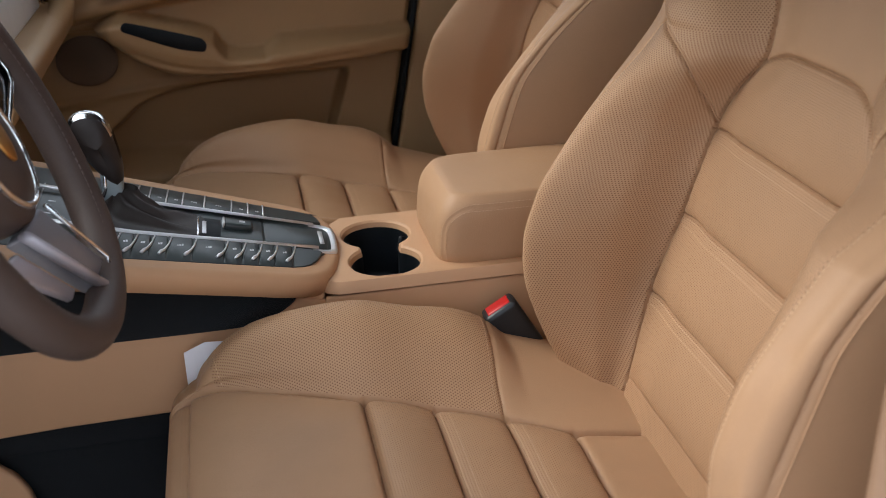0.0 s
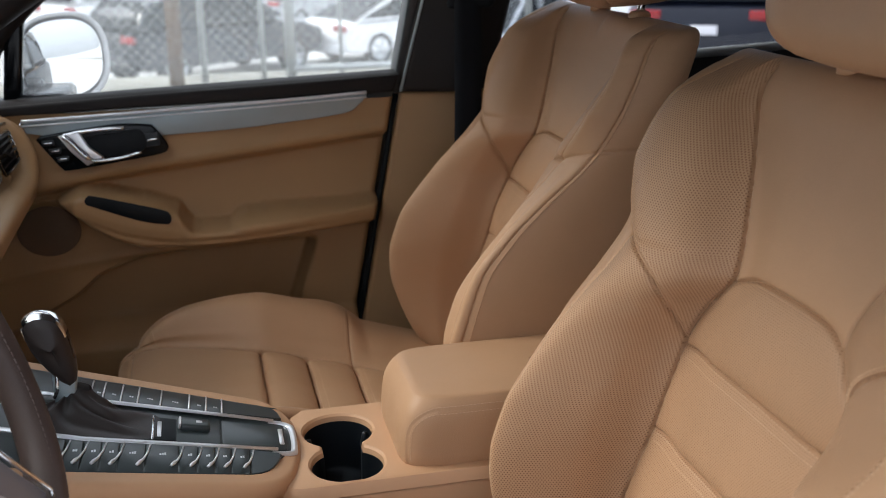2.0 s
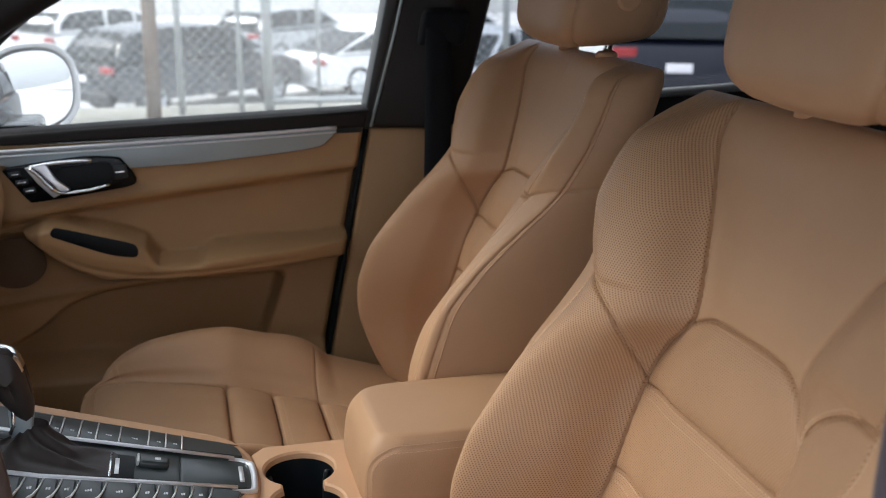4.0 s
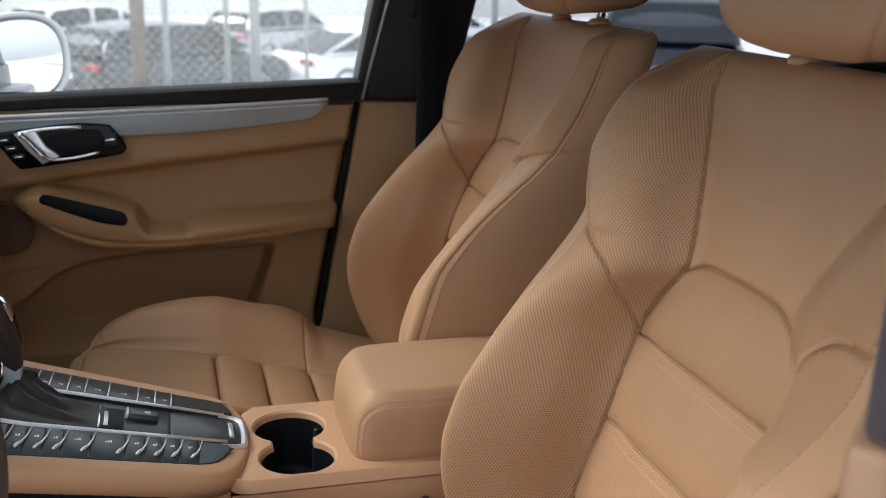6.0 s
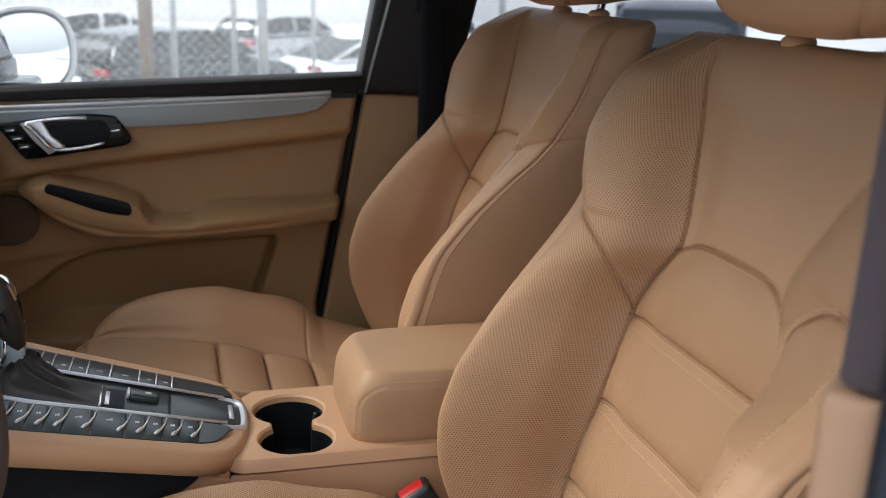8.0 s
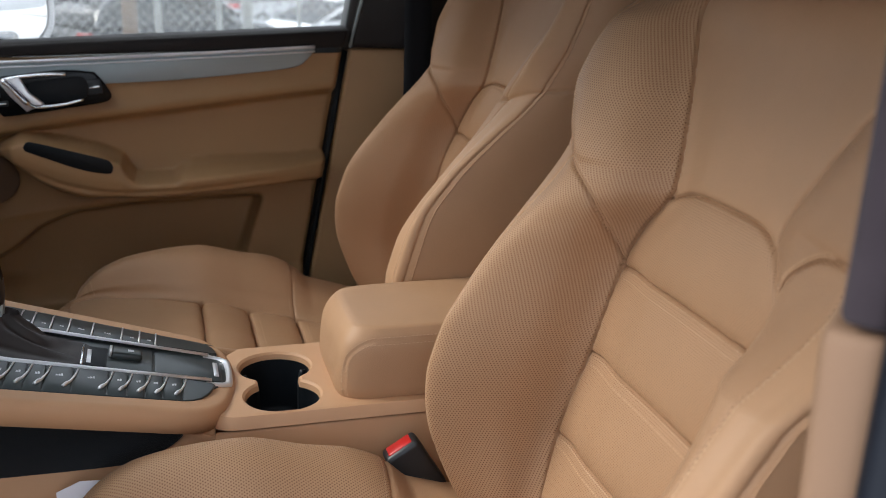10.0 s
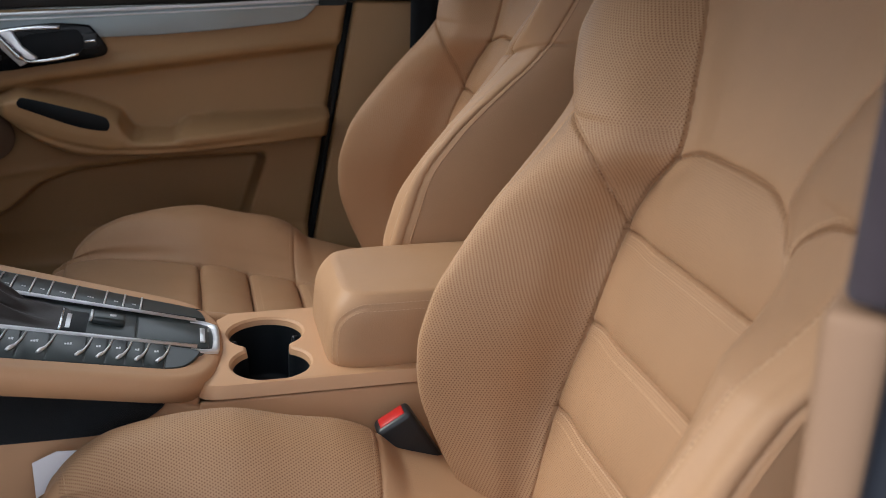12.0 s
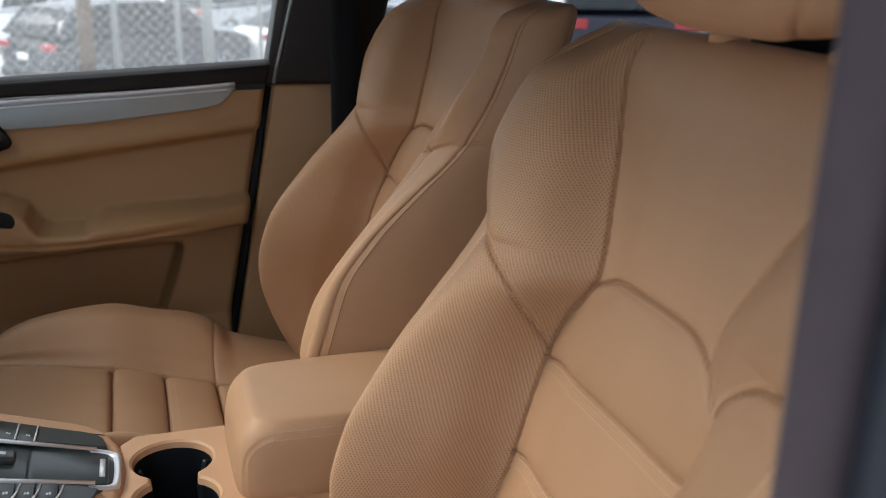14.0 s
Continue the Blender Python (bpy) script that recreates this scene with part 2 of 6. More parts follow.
def put(name, me, parent=None, label=""):
    ob = new(name, me)
    if parent is not None:
        ob.parent = parent
    if label:
        ob["label"] = label
    return ob


def part(name, bm, mat, parent, label="", smooth=True):
    """Links a bmesh as one mesh object under a thing or a part."""
    me = bpy.data.meshes.new(name)
    bm.to_mesh(me)
    bm.free()
    me.materials.append(mat)
    if smooth:
        me.polygons.foreach_set("use_smooth", [True] * len(me.polygons))
    return put(name, me, parent, label)


def sharp(ob, angle=35):
    """Keeps edges above the angle crisp on a smooth mesh."""
    me = ob.data
    bm = bmesh.new()
    bm.from_mesh(me)
    for e in bm.edges:
        if len(e.link_faces) == 2 and e.calc_face_angle(0) > radians(angle):
            e.smooth = False
    bm.to_mesh(me)
    bm.free()
    return ob


def thing(name, at, label, category, group="", kind=""):
    ob = new(name)
    ob.location = at
    return tagged(ob, label, category, group, kind)


def rounded(bm, m, size, r=0.004, seg=2):
    """Adds a box with rounded edges to bm, size along x, y, z, at the pose m."""
    made = bmesh.ops.create_cube(bm, size=1.0, matrix=Matrix.Diagonal((*size, 1)))
    vs = made["verts"]
    r = min(r, 0.49 * min(size))
    es = list({e for v in vs for e in v.link_edges})
    res = bmesh.ops.bevel(bm, geom=es, offset=r, segments=seg, profile=0.5, affect="EDGES")
    allv = list({v for f in res["faces"] for v in f.verts} | {v for v in vs if v.is_valid})
    bmesh.ops.transform(bm, matrix=m, verts=allv)
    return bm


def box(name, parent, mat, m, size, r=0.004, seg=2, label=""):
    bm = bmesh.new()
    rounded(bm, m, size, r, seg)
    return part(name, bm, mat, parent, label)


def spl(xs, ys, x):
    """A smooth curve through (xs, ys) with no overshoot."""
    xs, ys, x = np.asarray(xs, float), np.asarray(ys, float), np.asarray(x, float)
    h, s = np.diff(xs), np.diff(ys) / np.diff(xs)
    m = np.zeros(len(xs))
    m[0], m[-1] = s[0], s[-1]
    for i in range(1, len(xs) - 1):
        m[i] = 0 if s[i - 1] * s[i] <= 0 else 2 * s[i - 1] * s[i] / (s[i - 1] + s[i])
    x = np.clip(x, xs[0], xs[-1])
    k = np.clip(np.searchsorted(xs, x, side="right") - 1, 0, len(h) - 1)
    t = (x - xs[k]) / h[k]
    return ((1 + 2 * t) * (1 - t) ** 2 * ys[k] + t * (1 - t) ** 2 * h[k] * m[k] + t * t * (3 - 2 * t) * ys[k + 1]
            + t * t * (t - 1) * h[k] * m[k + 1])


def catmull(ctrl, counts, tight=()):
    """Samples a curve through control points, counts[i] steps on each stretch, closer together near the controls in tight. Returns points and the control index of each."""
    c = np.asarray(ctrl, float)
    e = np.vstack([2 * c[:1] - c[1:2], c, 2 * c[-1:] - c[-2:-1]])
    out, us = [], []
    for i, n in enumerate(counts):
        p0, p1, p2, p3 = e[i], e[i + 1], e[i + 2], e[i + 3]
        t = np.arange(n)[:, None] / n
        a, b = i in tight, i + 1 in tight
        t = .5 - .5 * np.cos(np.pi * t) if a and b else t**1.9 if a else 1 - (1 - t) ** 1.9 if b else t
        out.append(0.5 * ((2 * p1) + (p2 - p0) * t + (2 * p0 - 5 * p1 + 4 * p2 - p3) * t**2 + (3 * p1 - p0 - 3 * p2 + p3) * t**3))
        us.append(i + t[:, 0])
    out.append(c[-1:])
    us.append(np.array([float(len(counts))]))
    return np.vstack(out), np.concatenate(us)


def clustered(a, b, n):
    """Steps from a to b, b left out, closer together near both ends."""
    t = np.arange(n) / n
    return a + (b - a) * (.3 * t + .7 * (.5 - .5 * np.cos(np.pi * t)))


def smooth_line(pts, n=8):
    return catmull(pts, [n] * (len(pts) - 1))[0]


def tube(pts, radius, n=10, closed=False, squash=None):
    """A round bar along points; radius may be a list. Returns a bmesh."""
    pts = [Vector(p) for p in pts]
    rad = radius if isinstance(radius, (list, tuple, np.ndarray)) else [radius] * len(pts)
    bm = bmesh.new()
    rings, up = [], None
    for i, p in enumerate(pts):
        a = pts[(i - 1) % len(pts)] if (i or closed) else p
        b = pts[(i + 1) % len(pts)] if (i < len(pts) - 1 or closed) else p
        d = (b - a).normalized()
        if up is None:
            up = Vector((0, 0, 1)) if abs(d.z) < 0.9 else Vector((0, 1, 0))
        side = d.cross(up).normalized()
        up = side.cross(d).normalized()
        sx, sy = squash or (1, 1)
        rings.append([bm.verts.new(p + side * (math.cos(w) * rad[i] * sx) + up * (math.sin(w) * rad[i] * sy))
                      for w in (2 * math.pi * k / n for k in range(n))])
    count = len(rings) if closed else len(rings) - 1
    for i in range(count):
        r0, r1 = rings[i], rings[(i + 1) % len(rings)]
        for k in range(n):
            bm.faces.new((r0[k], r0[(k + 1) % n], r1[(k + 1) % n], r1[k]))
    if not closed:
        bm.faces.new(rings[0][::-1])
        bm.faces.new(rings[-1])
    bmesh.ops.recalc_face_normals(bm, faces=bm.faces)
    return bm


def slab(outline, depth, m, r=0.002, seg=2):
    """A flat plate from a 2D outline (x, y), thick along +z of the pose m, with rounded upper edges."""
    bm = bmesh.new()
    lo = [bm.verts.new((x, y, 0)) for x, y in outline]
    hi = [bm.verts.new((x, y, depth)) for x, y in outline]
    n = len(outline)
    bm.faces.new(lo[::-1])
    top = bm.faces.new(hi)
    for i in range(n):
        bm.faces.new((lo[i], lo[(i + 1) % n], hi[(i + 1) % n], hi[i]))
    bmesh.ops.recalc_face_normals(bm, faces=bm.faces)
    if r > 0:
        bmesh.ops.bevel(bm, geom=list(top.edges), offset=r, segments=seg, profile=0.5, affect="EDGES")
    bmesh.ops.transform(bm, matrix=m, verts=bm.verts)
    return bm


def ring_round(w, h, r, n=5):
    """The outline of a rounded rectangle about the origin."""
    out = []
    for cx, cy, a in ((w / 2 - r, h / 2 - r, 0), (-w / 2 + r, h / 2 - r, 90), (-w / 2 + r, -h / 2 + r, 180), (w / 2 - r, -h / 2 + r, 270)):
        out += [(cx + r * math.cos(radians(a + 90 * k / n)), cy + r * math.sin(radians(a + 90 * k / n))) for k in range(n + 1)]
    return out


def lathe(profile, m, n=32):
    """Turns a profile of (radius, height) about z. Returns a bmesh."""
    bm = bmesh.new()
    rings = [[bm.verts.new((r * math.cos(2 * math.pi * k / n), r * math.sin(2 * math.pi * k / n), z)) for k in range(n)] for r, z in profile]
    for a, b in zip(rings, rings[1:]):
        for k in range(n):
            bm.faces.new((a[k], a[(k + 1) % n], b[(k + 1) % n], b[k]))
    bm.faces.new(rings[0][::-1])
    bm.faces.new(rings[-1])
    bmesh.ops.recalc_face_normals(bm, faces=bm.faces)
    bmesh.ops.transform(bm, matrix=m, verts=bm.verts)
    return bm


def frame_at(o, x_axis, z_axis):
    """A pose with its x and z axes along the given directions."""
    z = Vector(z_axis).normalized()
    y = z.cross(Vector(x_axis)).normalized()
    x = y.cross(z)
    m = Matrix((x, y, z)).transposed().to_4x4()
    m.translation = Vector(o)
    return m


def panels(P, UV, code, names, parent, closed_cols=False):
    """Cuts a grid of points into one mesh for each code of its cells. names: code -> (name, material, label)."""
    R, C = P.shape[:2]
    idx = np.arange(R * C).reshape(R, C)
    quads = np.stack([idx[:-1, :-1], idx[:-1, 1:], idx[1:, 1:], idx[1:, :-1]], -1)
    flat = P.reshape(-1, 3)
    made = {}
    for c, (name, mat, label) in names.items():
        q = quads[code == c]
        if not len(q):
            continue
        used, inv = np.unique(q.ravel(), return_inverse=True)
        uvf = (UV[c] if isinstance(UV, dict) else UV).reshape(-1, 2)
        me = mesh_of(name, flat[used], inv.reshape(-1, 4), mat, True, uvf[used])
        made[c] = put(name, me, parent, label)
    return made


def grid_normals(P):
    du = np.gradient(P, axis=1)
    dv = np.gradient(P, axis=0)
    n = np.cross(du, dv)
    return n / np.maximum(np.linalg.norm(n, axis=-1, keepdims=True), 1e-9)


def near(P, line):
    """The distance of each point of a grid to a line of points."""
    flat = P.reshape(-1, 3).astype(np.float32)
    line = np.asarray(line, np.float32)
    lo, hi = line.min(0) - 0.05, line.max(0) + 0.05
    out = np.full(len(flat), 1.0, np.float32)
    pick = np.where(((flat > lo) & (flat < hi)).all(1))[0]
    for s in range(0, len(pick), 4000):
        k = pick[s : s + 4000]
        d = ((flat[k, None] - line[None]) ** 2).sum(-1)
        out[k] = np.sqrt(d.min(1))
    return out.reshape(P.shape[:2])


def stitches(lines, normals, parent, length=0.0032, gap=0.0046, thick=0.0009, label="", mat=None, name="stitching"):
    """A seam's thread: short raised stitches along lines of points, one mesh."""
    verts, faces = [], []
    for line, nrm in zip(lines, normals):
        line, nrm = np.asarray(line, float), np.asarray(nrm, float)
        seg = np.linalg.norm(np.diff(line, axis=0), axis=1)
        acc = np.r_[0, np.cumsum(seg)]
        for s in np.arange(gap * 0.5, acc[-1] - gap * 0.5, gap):
            a = np.array([np.interp(s - length / 2, acc, line[:, k]) for k in range(3)])
            b = np.array([np.interp(s + length / 2, acc, line[:, k]) for k in range(3)])
            n = np.array([np.interp(s, acc, nrm[:, k]) for k in range(3)])
            n /= np.linalg.norm(n) + 1e-9
            d = b - a
            side = np.cross(d, n)
            side /= np.linalg.norm(side) + 1e-9
            i = len(verts)
            for e, out in ((a, 0.2), (a * 0.75 + b * 0.25, 1.0), (a * 0.25 + b * 0.75, 1.0), (b, 0.2)):
                verts += [e + side * thick * 0.5 - n * thick * 0.3, e + n * thick * out * 0.8, e - side * thick * 0.5 - n * thick * 0.3]
            for k in range(3):
                j = i + 3 * k
                faces += [(j, j + 1, j + 4, j + 3), (j + 1, j + 2, j + 5, j + 4)]
            faces += [(i, i + 2, i + 1), (i + 9, i + 10, i + 11)]
    me = mesh_of(name, verts, faces, mat or M_THREAD, True)
    ob = put(name, me, parent, label)
    ob["kind"] = "stuff"
    return ob


# ---- seats ----
def arc_uv(P):
    du = np.r_["1", np.zeros((P.shape[0], 1)), np.cumsum(np.linalg.norm(np.diff(P, axis=1), axis=-1), axis=1)]
    mid = P.shape[1] // 2
    du = du - du[:, mid : mid + 1]
    dv = np.r_["0", np.zeros((1, P.shape[1])), np.cumsum(np.linalg.norm(np.diff(P, axis=0), axis=-1), axis=0)]
    return np.stack([du, dv], -1)


def hole_uv(P, col):
    """Metres across from a column and along that column, so that rows of holes run straight."""
    du = np.r_["1", np.zeros((P.shape[0], 1)), np.cumsum(np.linalg.norm(np.diff(P, axis=1), axis=-1), axis=1)]
    du = du - du[:, col : col + 1]
    dv = np.r_[0, np.cumsum(np.linalg.norm(np.diff(P[:, col], axis=0), axis=-1))]
    return np.stack([du, np.broadcast_to(dv[:, None], du.shape)], -1)


def seat_uv(P, u, codes_mid, codes_pos, codes_neg):
    """Centre panels count from the middle, bolsters from their crests."""
    pick = lambda v: int(np.argmin(np.abs(u - v)))
    mid, pos, neg = hole_uv(P, pick(0)), hole_uv(P, pick(4.6)), hole_uv(P, pick(-4.6))
    return {**{c: mid for c in codes_mid}, **{c: pos for c in codes_pos}, **{c: neg for c in codes_neg}}


def seat_backrest(seat, base, shift=None, worn=0.0, proud=0.0, hides=None):
    """A deep-bolstered backrest. shift: (heights, metres) by which it leans back; worn: how far the door-side bolster is pressed back; proud: 1 where one shoulder's top stays square."""
    coarse, fine = hides or (M_PERF, M_PERF_FINE)
    xi_z, xi_x = [.56, .675, .99, 1.08, 1.15, 1.22, 1.30], [.137, .169, .256, .279, .302, .328, .358]
    # depth of the bolster's stitched crest before the insert, and of the flank welt
    p_z = [.56, .62, .662, .705, .769, .806, .84, .873, .911, .959, 1.001, 1.037, 1.07, 1.088, 1.094, 1.100, 1.125, 1.16, 1.195, 1.23, 1.253, 1.30]
    p_d = [-.08, -.018, .030, .071, .117, .138, .150, .156, .154, .139, .121, .100, .0785, .0695, .0665, .0690, .072, .073, .069, .056, .032, .0]
    f_z = [.56, .66, .76, .84, .95, 1.0, 1.03, 1.056, 1.09, 1.12, 1.16, 1.2, 1.235, 1.26, 1.28]
    f_d = [-.10, .010, .096, .140, .136, .119, .100, .080, .055, .043, .038, .036, .034, .020, .0]
    k_z, k_y = [.56, .70, .80, .90, 1.0, 1.06, 1.095, 1.13, 1.17, 1.22, 1.26, 1.30], [.205, .208, .208, .206, .203, .199, .199, .222, .241, .242, .238, .23]
    fl_y = [.247, .247, .246, .245, .244, .245, .250, .258, .267, .268, .264, .255]
    w_z = [.56, .70, .80, .893, .988, 1.03, 1.077, 1.15, 1.262, 1.30]
    w_y = [.15, .15, .163, .150, .141, .122, .088, .115, .180, .19]
    thick_z, thick_d = [.56, .95, 1.10, 1.18, 1.30], [.13, .11, .066, .038, .032]
    keys = [.56, .70, .797, .893, .988, 1.080, 1.15, 1.222, 1.268]
    n_rows = [36, 40, 40, 44, 70, 46, 34, 24]
    zs = np.concatenate([clustered(a, b, n) for a, b, n in zip(keys, keys[1:], n_rows)] + [[1.268]])
    counts = [12, 42, 24, 22, 20, 14, 14, 10, 8, 8, 6, 6]
    rows, us = [], None
    lean = (lambda z: 0.0) if shift is None else (lambda z: float(spl(shift[0], shift[1], z)))
    for z in zs:
        xi, w, th = spl(xi_z, xi_x, z), spl(w_z, w_y, z), spl(thick_z, thick_d, z)
        halves = []
        for side in (1, -1):
            p, pf, yk, yf = spl(p_z, p_d, z), spl(f_z, f_d, z), spl(k_z, k_y, z), spl(k_z, fl_y, z)
            if side < 0 and worn > 0:
                t = float(spl([.60, .74, 1.03, 1.12, 1.25], [0, 1, 1, .5, .2], z)) * worn
                p, pf, yk, yf = p - .022 * t, pf - .036 * t, yk + .020 * t, yf + .020 * t
                flat = float(spl([1.01, 1.085, 1.22, 1.27], [0, 1, 1, 0], z)) * worn
                p, pf = p * (1 - .42 * flat), pf * (1 - .30 * flat)
            if side < 0:
                p += proud * float(spl([1.16, 1.195, 1.223, 1.251, 1.268], [0, -.006, 0, .024, .040], z))
                pf += proud * float(spl([1.20, 1.239, 1.268], [0, .003, .022], z))
            else:
                # on the other side the band beyond the crest turns back at once
                pf -= float(spl([.60, .70, .95, 1.03, 1.08, 1.12], [.01, .034, .034, .024, .010, 0], z))
            ww = min(w, yk - .03)
            g = yk - ww
            # inside the crest the face runs smoothly from bolster to shoulder
            flat = flat if side < 0 and worn > 0 else 0.0
            pin = p + float(spl([.975, 1.04, 1.07, 1.094, 1.125, 1.16, 1.20], [0, .0085, .0125, .0145, .0105, .0045, 0], z)) * (1 - flat)
            up = float(spl([.95, 1.10], [0, 1], z))
            ease = max(flat, .85 * up if side < 0 and proud > 0 else 0.0)
            c = [(0, 0), (.5 * ww, .001), (ww, .004), (ww + (.33 - .07 * up) * g, (.46 + .16 * up - .30 * ease) * pin + .004), (ww + (.70 - .06 * up) * g, (.86 + .08 * up - .26 * ease) * pin + .001), (yk, p),
                 (.5 * (yk + yf), max(.5 * (p + pf), p - (.010 if side < 0 else .030)) + .004), (yf, pf), (yf + .014, pf - .45 * (pf + th)), (yf + .010, .012 - th), (yf - .012, -th), (.5 * yf, -th - .012), (0, -th - .016)]
            s, us = catmull(c, counts, (2, 5, 7))
            if z > 1.222:
                t = (z - 1.222) / (1.268 - 1.222)
                kk = max(0.0, 1 - t ** (2 if proud == 0 or side > 0 else 6)) ** .5
                s = np.stack([s[:, 0] * (.94 + .06 * kk), -.022 + (s[:, 1] + .022) * kk], -1)
            halves.append(np.stack([xi - s[:, 1], side * s[:, 0], np.full(len(s), z)], -1))
        rows.append(np.vstack([halves[1][:0:-1], halves[0]]))
    P = np.array(rows)
    u = np.r_[-us[:0:-1], us]
    Z = P[..., 2]
    U = np.broadcast_to(np.abs(u), Z.shape)
    N = -grid_normals(P)
    if N[40, len(u) // 2, 0] > 0:
        N = -N
    row_at = lambda z: np.interp(z, zs, np.arange(len(zs)))

    def on(uu, z):
        r, c = row_at(z), np.interp(uu, u, np.arange(len(u)))
        i, j = min(int(r), len(zs) - 2), min(int(c), len(u) - 2)
        a, b = r - i, c - j
        f = lambda A: (A[i, j] * (1 - a) + A[i + 1, j] * a) * (1 - b) + (A[i, j + 1] * (1 - a) + A[i + 1, j + 1] * a) * b
        return f(P), f(N)

    def line(pairs, n=40):
        q = smooth_line(pairs, n)
        got = [on(a, b) for a, b in q]
        return np.array([g[0] for g in got]), np.array([g[1] for g in got])

    seams, side = {}, (1, -1)
    YOKE = [(2, .993), (2.27, 1.012), (2.52, 1.029), (2.78, 1.045), (3, 1.056), (3.32, 1.069), (3.68, 1.081), (4, 1.088), (4.4, 1.092), (5, 1.0945), (6, 1.104), (7, 1.112), (8.6, 1.117), (10, 1.118)]
    for s in side:
        seams["edge", s] = line([(2 * s, z) for z in (.56, .7, .8, .9, 1.0, 1.077, 1.15, 1.22, 1.26)], 30)
        seams["yoke", s] = line([(a * s, z) for a, z in YOKE], 16)
        seams["crest", s] = line([(5 * s, z) for z in (.58, .7, .8, .9, 1.0, 1.08, 1.15, 1.22, 1.262)], 30)
        seams["flank", s] = line([(7 * s, z) for z in (.58, .7, .8, .9, 1.0, 1.08, 1.15, 1.22, 1.262)], 30)
    cap_z = lambda b: 1.0825 - .015 * np.abs(b / 2) ** 5
    seams["cap", 0] = line([(b, cap_z(b)) for b in np.linspace(-2, 2, 17)], 6)
    ribs = (.988, .893, .797)
    for z in ribs:
        seams["rib", z] = line([(a, z) for a in (-2, -1, 0, 1, 2)], 20)
    push = np.zeros(Z.shape)
    # padded segments swell between their seams
    inside = U < 2
    for lo, hi, h in ((.70, .797, .009), (.797, .893, .010), (.893, .988, .010), (.988, 1.077, .009)):
        t = np.clip((Z - lo) / (hi - lo), 0, 1)
        push += np.where(inside & (Z >= lo) & (Z < hi), h * np.sin(np.pi * t**.66) ** .75 * np.sqrt(np.clip(1 - (U / 2) ** 4, 0, 1)), 0)
    for (kind, _), (pts, _) in seams.items():
        d = near(P, pts)
        deep, wide = {"edge": (.0050, .0017), "yoke": (.0040, .0016), "crest": (.0022, .0014), "flank": (.0024, .0015), "cap": (.0050, .0018), "rib": (.0036, .0022)}[kind]
        push -= deep * np.exp(-((d / wide) ** 2)) + .24 * deep * np.exp(-((d / (3 * wide)) ** 2))
    uvs = seat_uv(P, u, (1, 2, 3, 4, 5, 12), (6, 8, 10, 14), (7, 9, 11, 15))
    P = P + N * push[..., None]
    P[..., 0] += np.array([lean(z) for z in zs])[:, None]
    code = np.zeros((len(zs) - 1, len(u) - 1), int)
    zc, uc = .25 * (Z[:-1, :-1] + Z[1:, :-1] + Z[:-1, 1:] + Z[1:, 1:]), (u[:-1] + u[1:]) / 2
    uc = np.broadcast_to(uc, zc.shape)
    a = np.abs(uc)
    yoke_z = np.interp(a, [q for q, _ in YOKE], [z for _, z in YOKE])
    code[(a < 2) & (zc < .797)] = 1
    code[(a < 2) & (zc >= .797) & (zc < .893)] = 2
    code[(a < 2) & (zc >= .893) & (zc < .988)] = 3
    code[(a < 2) & (zc >= .988) & (zc < cap_z(a))] = 4
    code[(a < 2) & (zc >= cap_z(a))] = 5
    code[(a >= 2) & (a < 5.0) & (zc < yoke_z)] = 6
    code[(a >= 2) & (a < 5.0) & (zc >= yoke_z)] = 8
    code[(a >= 5.0) & (a < 7)] = 10
    code[(a >= 7)] = 12
    code[(a >= 2) & (a < 2.035)] = 14
    code[(uc < 0) & (((code >= 6) & (code < 12)) | (code == 14))] += 1
    names = {1: ("backrest_lower_pad", fine, ""), 2: ("backrest_pad", fine, ""), 3: ("backrest_pad", fine, ""), 4: ("backrest_top_pad", fine, ""),
             5: ("upper_panel", M_TAN, "smooth tan leather panel"), 6: ("side_bolster", coarse, "perforated tan leather bolster"), 7: ("side_bolster", coarse, "perforated tan leather bolster"),
             8: ("shoulder_bolster", coarse, "perforated tan leather shoulder"), 9: ("shoulder_bolster", coarse, "perforated tan leather shoulder"),
             14: ("bolster_margin", M_TAN, ""), 15: ("bolster_margin", M_TAN, ""), 10: ("bolster_edge_band", M_TAN, ""), 11: ("bolster_edge_band", M_TAN, ""), 12: ("backrest_shell", M_TAN, "")}
    local = P - np.array(base)
    panels(local, uvs, code, names, seat)

    # thread: beside the ribs, along the yoke and the crest
    lines, nrms = [], []

    def thread(pairs, n=40):
        q = smooth_line(pairs, n)
        pp, nn = [], []
        for uu, z in q:
            r, c = row_at(z), np.interp(uu, u, np.arange(len(u)))
            i, j = min(int(r), len(zs) - 2), min(int(c), len(u) - 2)
            s, b = r - i, c - j
            f = lambda A: (A[i, j] * (1 - s) + A[i + 1, j] * s) * (1 - b) + (A[i, j + 1] * (1 - s) + A[i + 1, j + 1] * s) * b
            pp.append(f(local))
            nn.append(f(N))
        lines.append(np.array(pp))
        nrms.append(np.array(nn))

    for z in ribs:
        thread([(a, z - .0035) for a in (-1.9, -1, 0, 1, 1.9)])
        thread([(a, z - .0115) for a in (-1.9, -1, 0, 1, 1.9)])
    for s in side:
        if s > 0 or proud == 0:
            thread([(a * s, z + .0055) for a, z in YOKE[:9]])
        thread([((5.13 if s < 0 else 4.93) * s, z) for z in (.62, .7, .8, .9, 1.0, 1.08, 1.15, 1.22, 1.255)])
    stitches(lines, nrms, seat, thick=.0011, label="pale tan twin stitching")
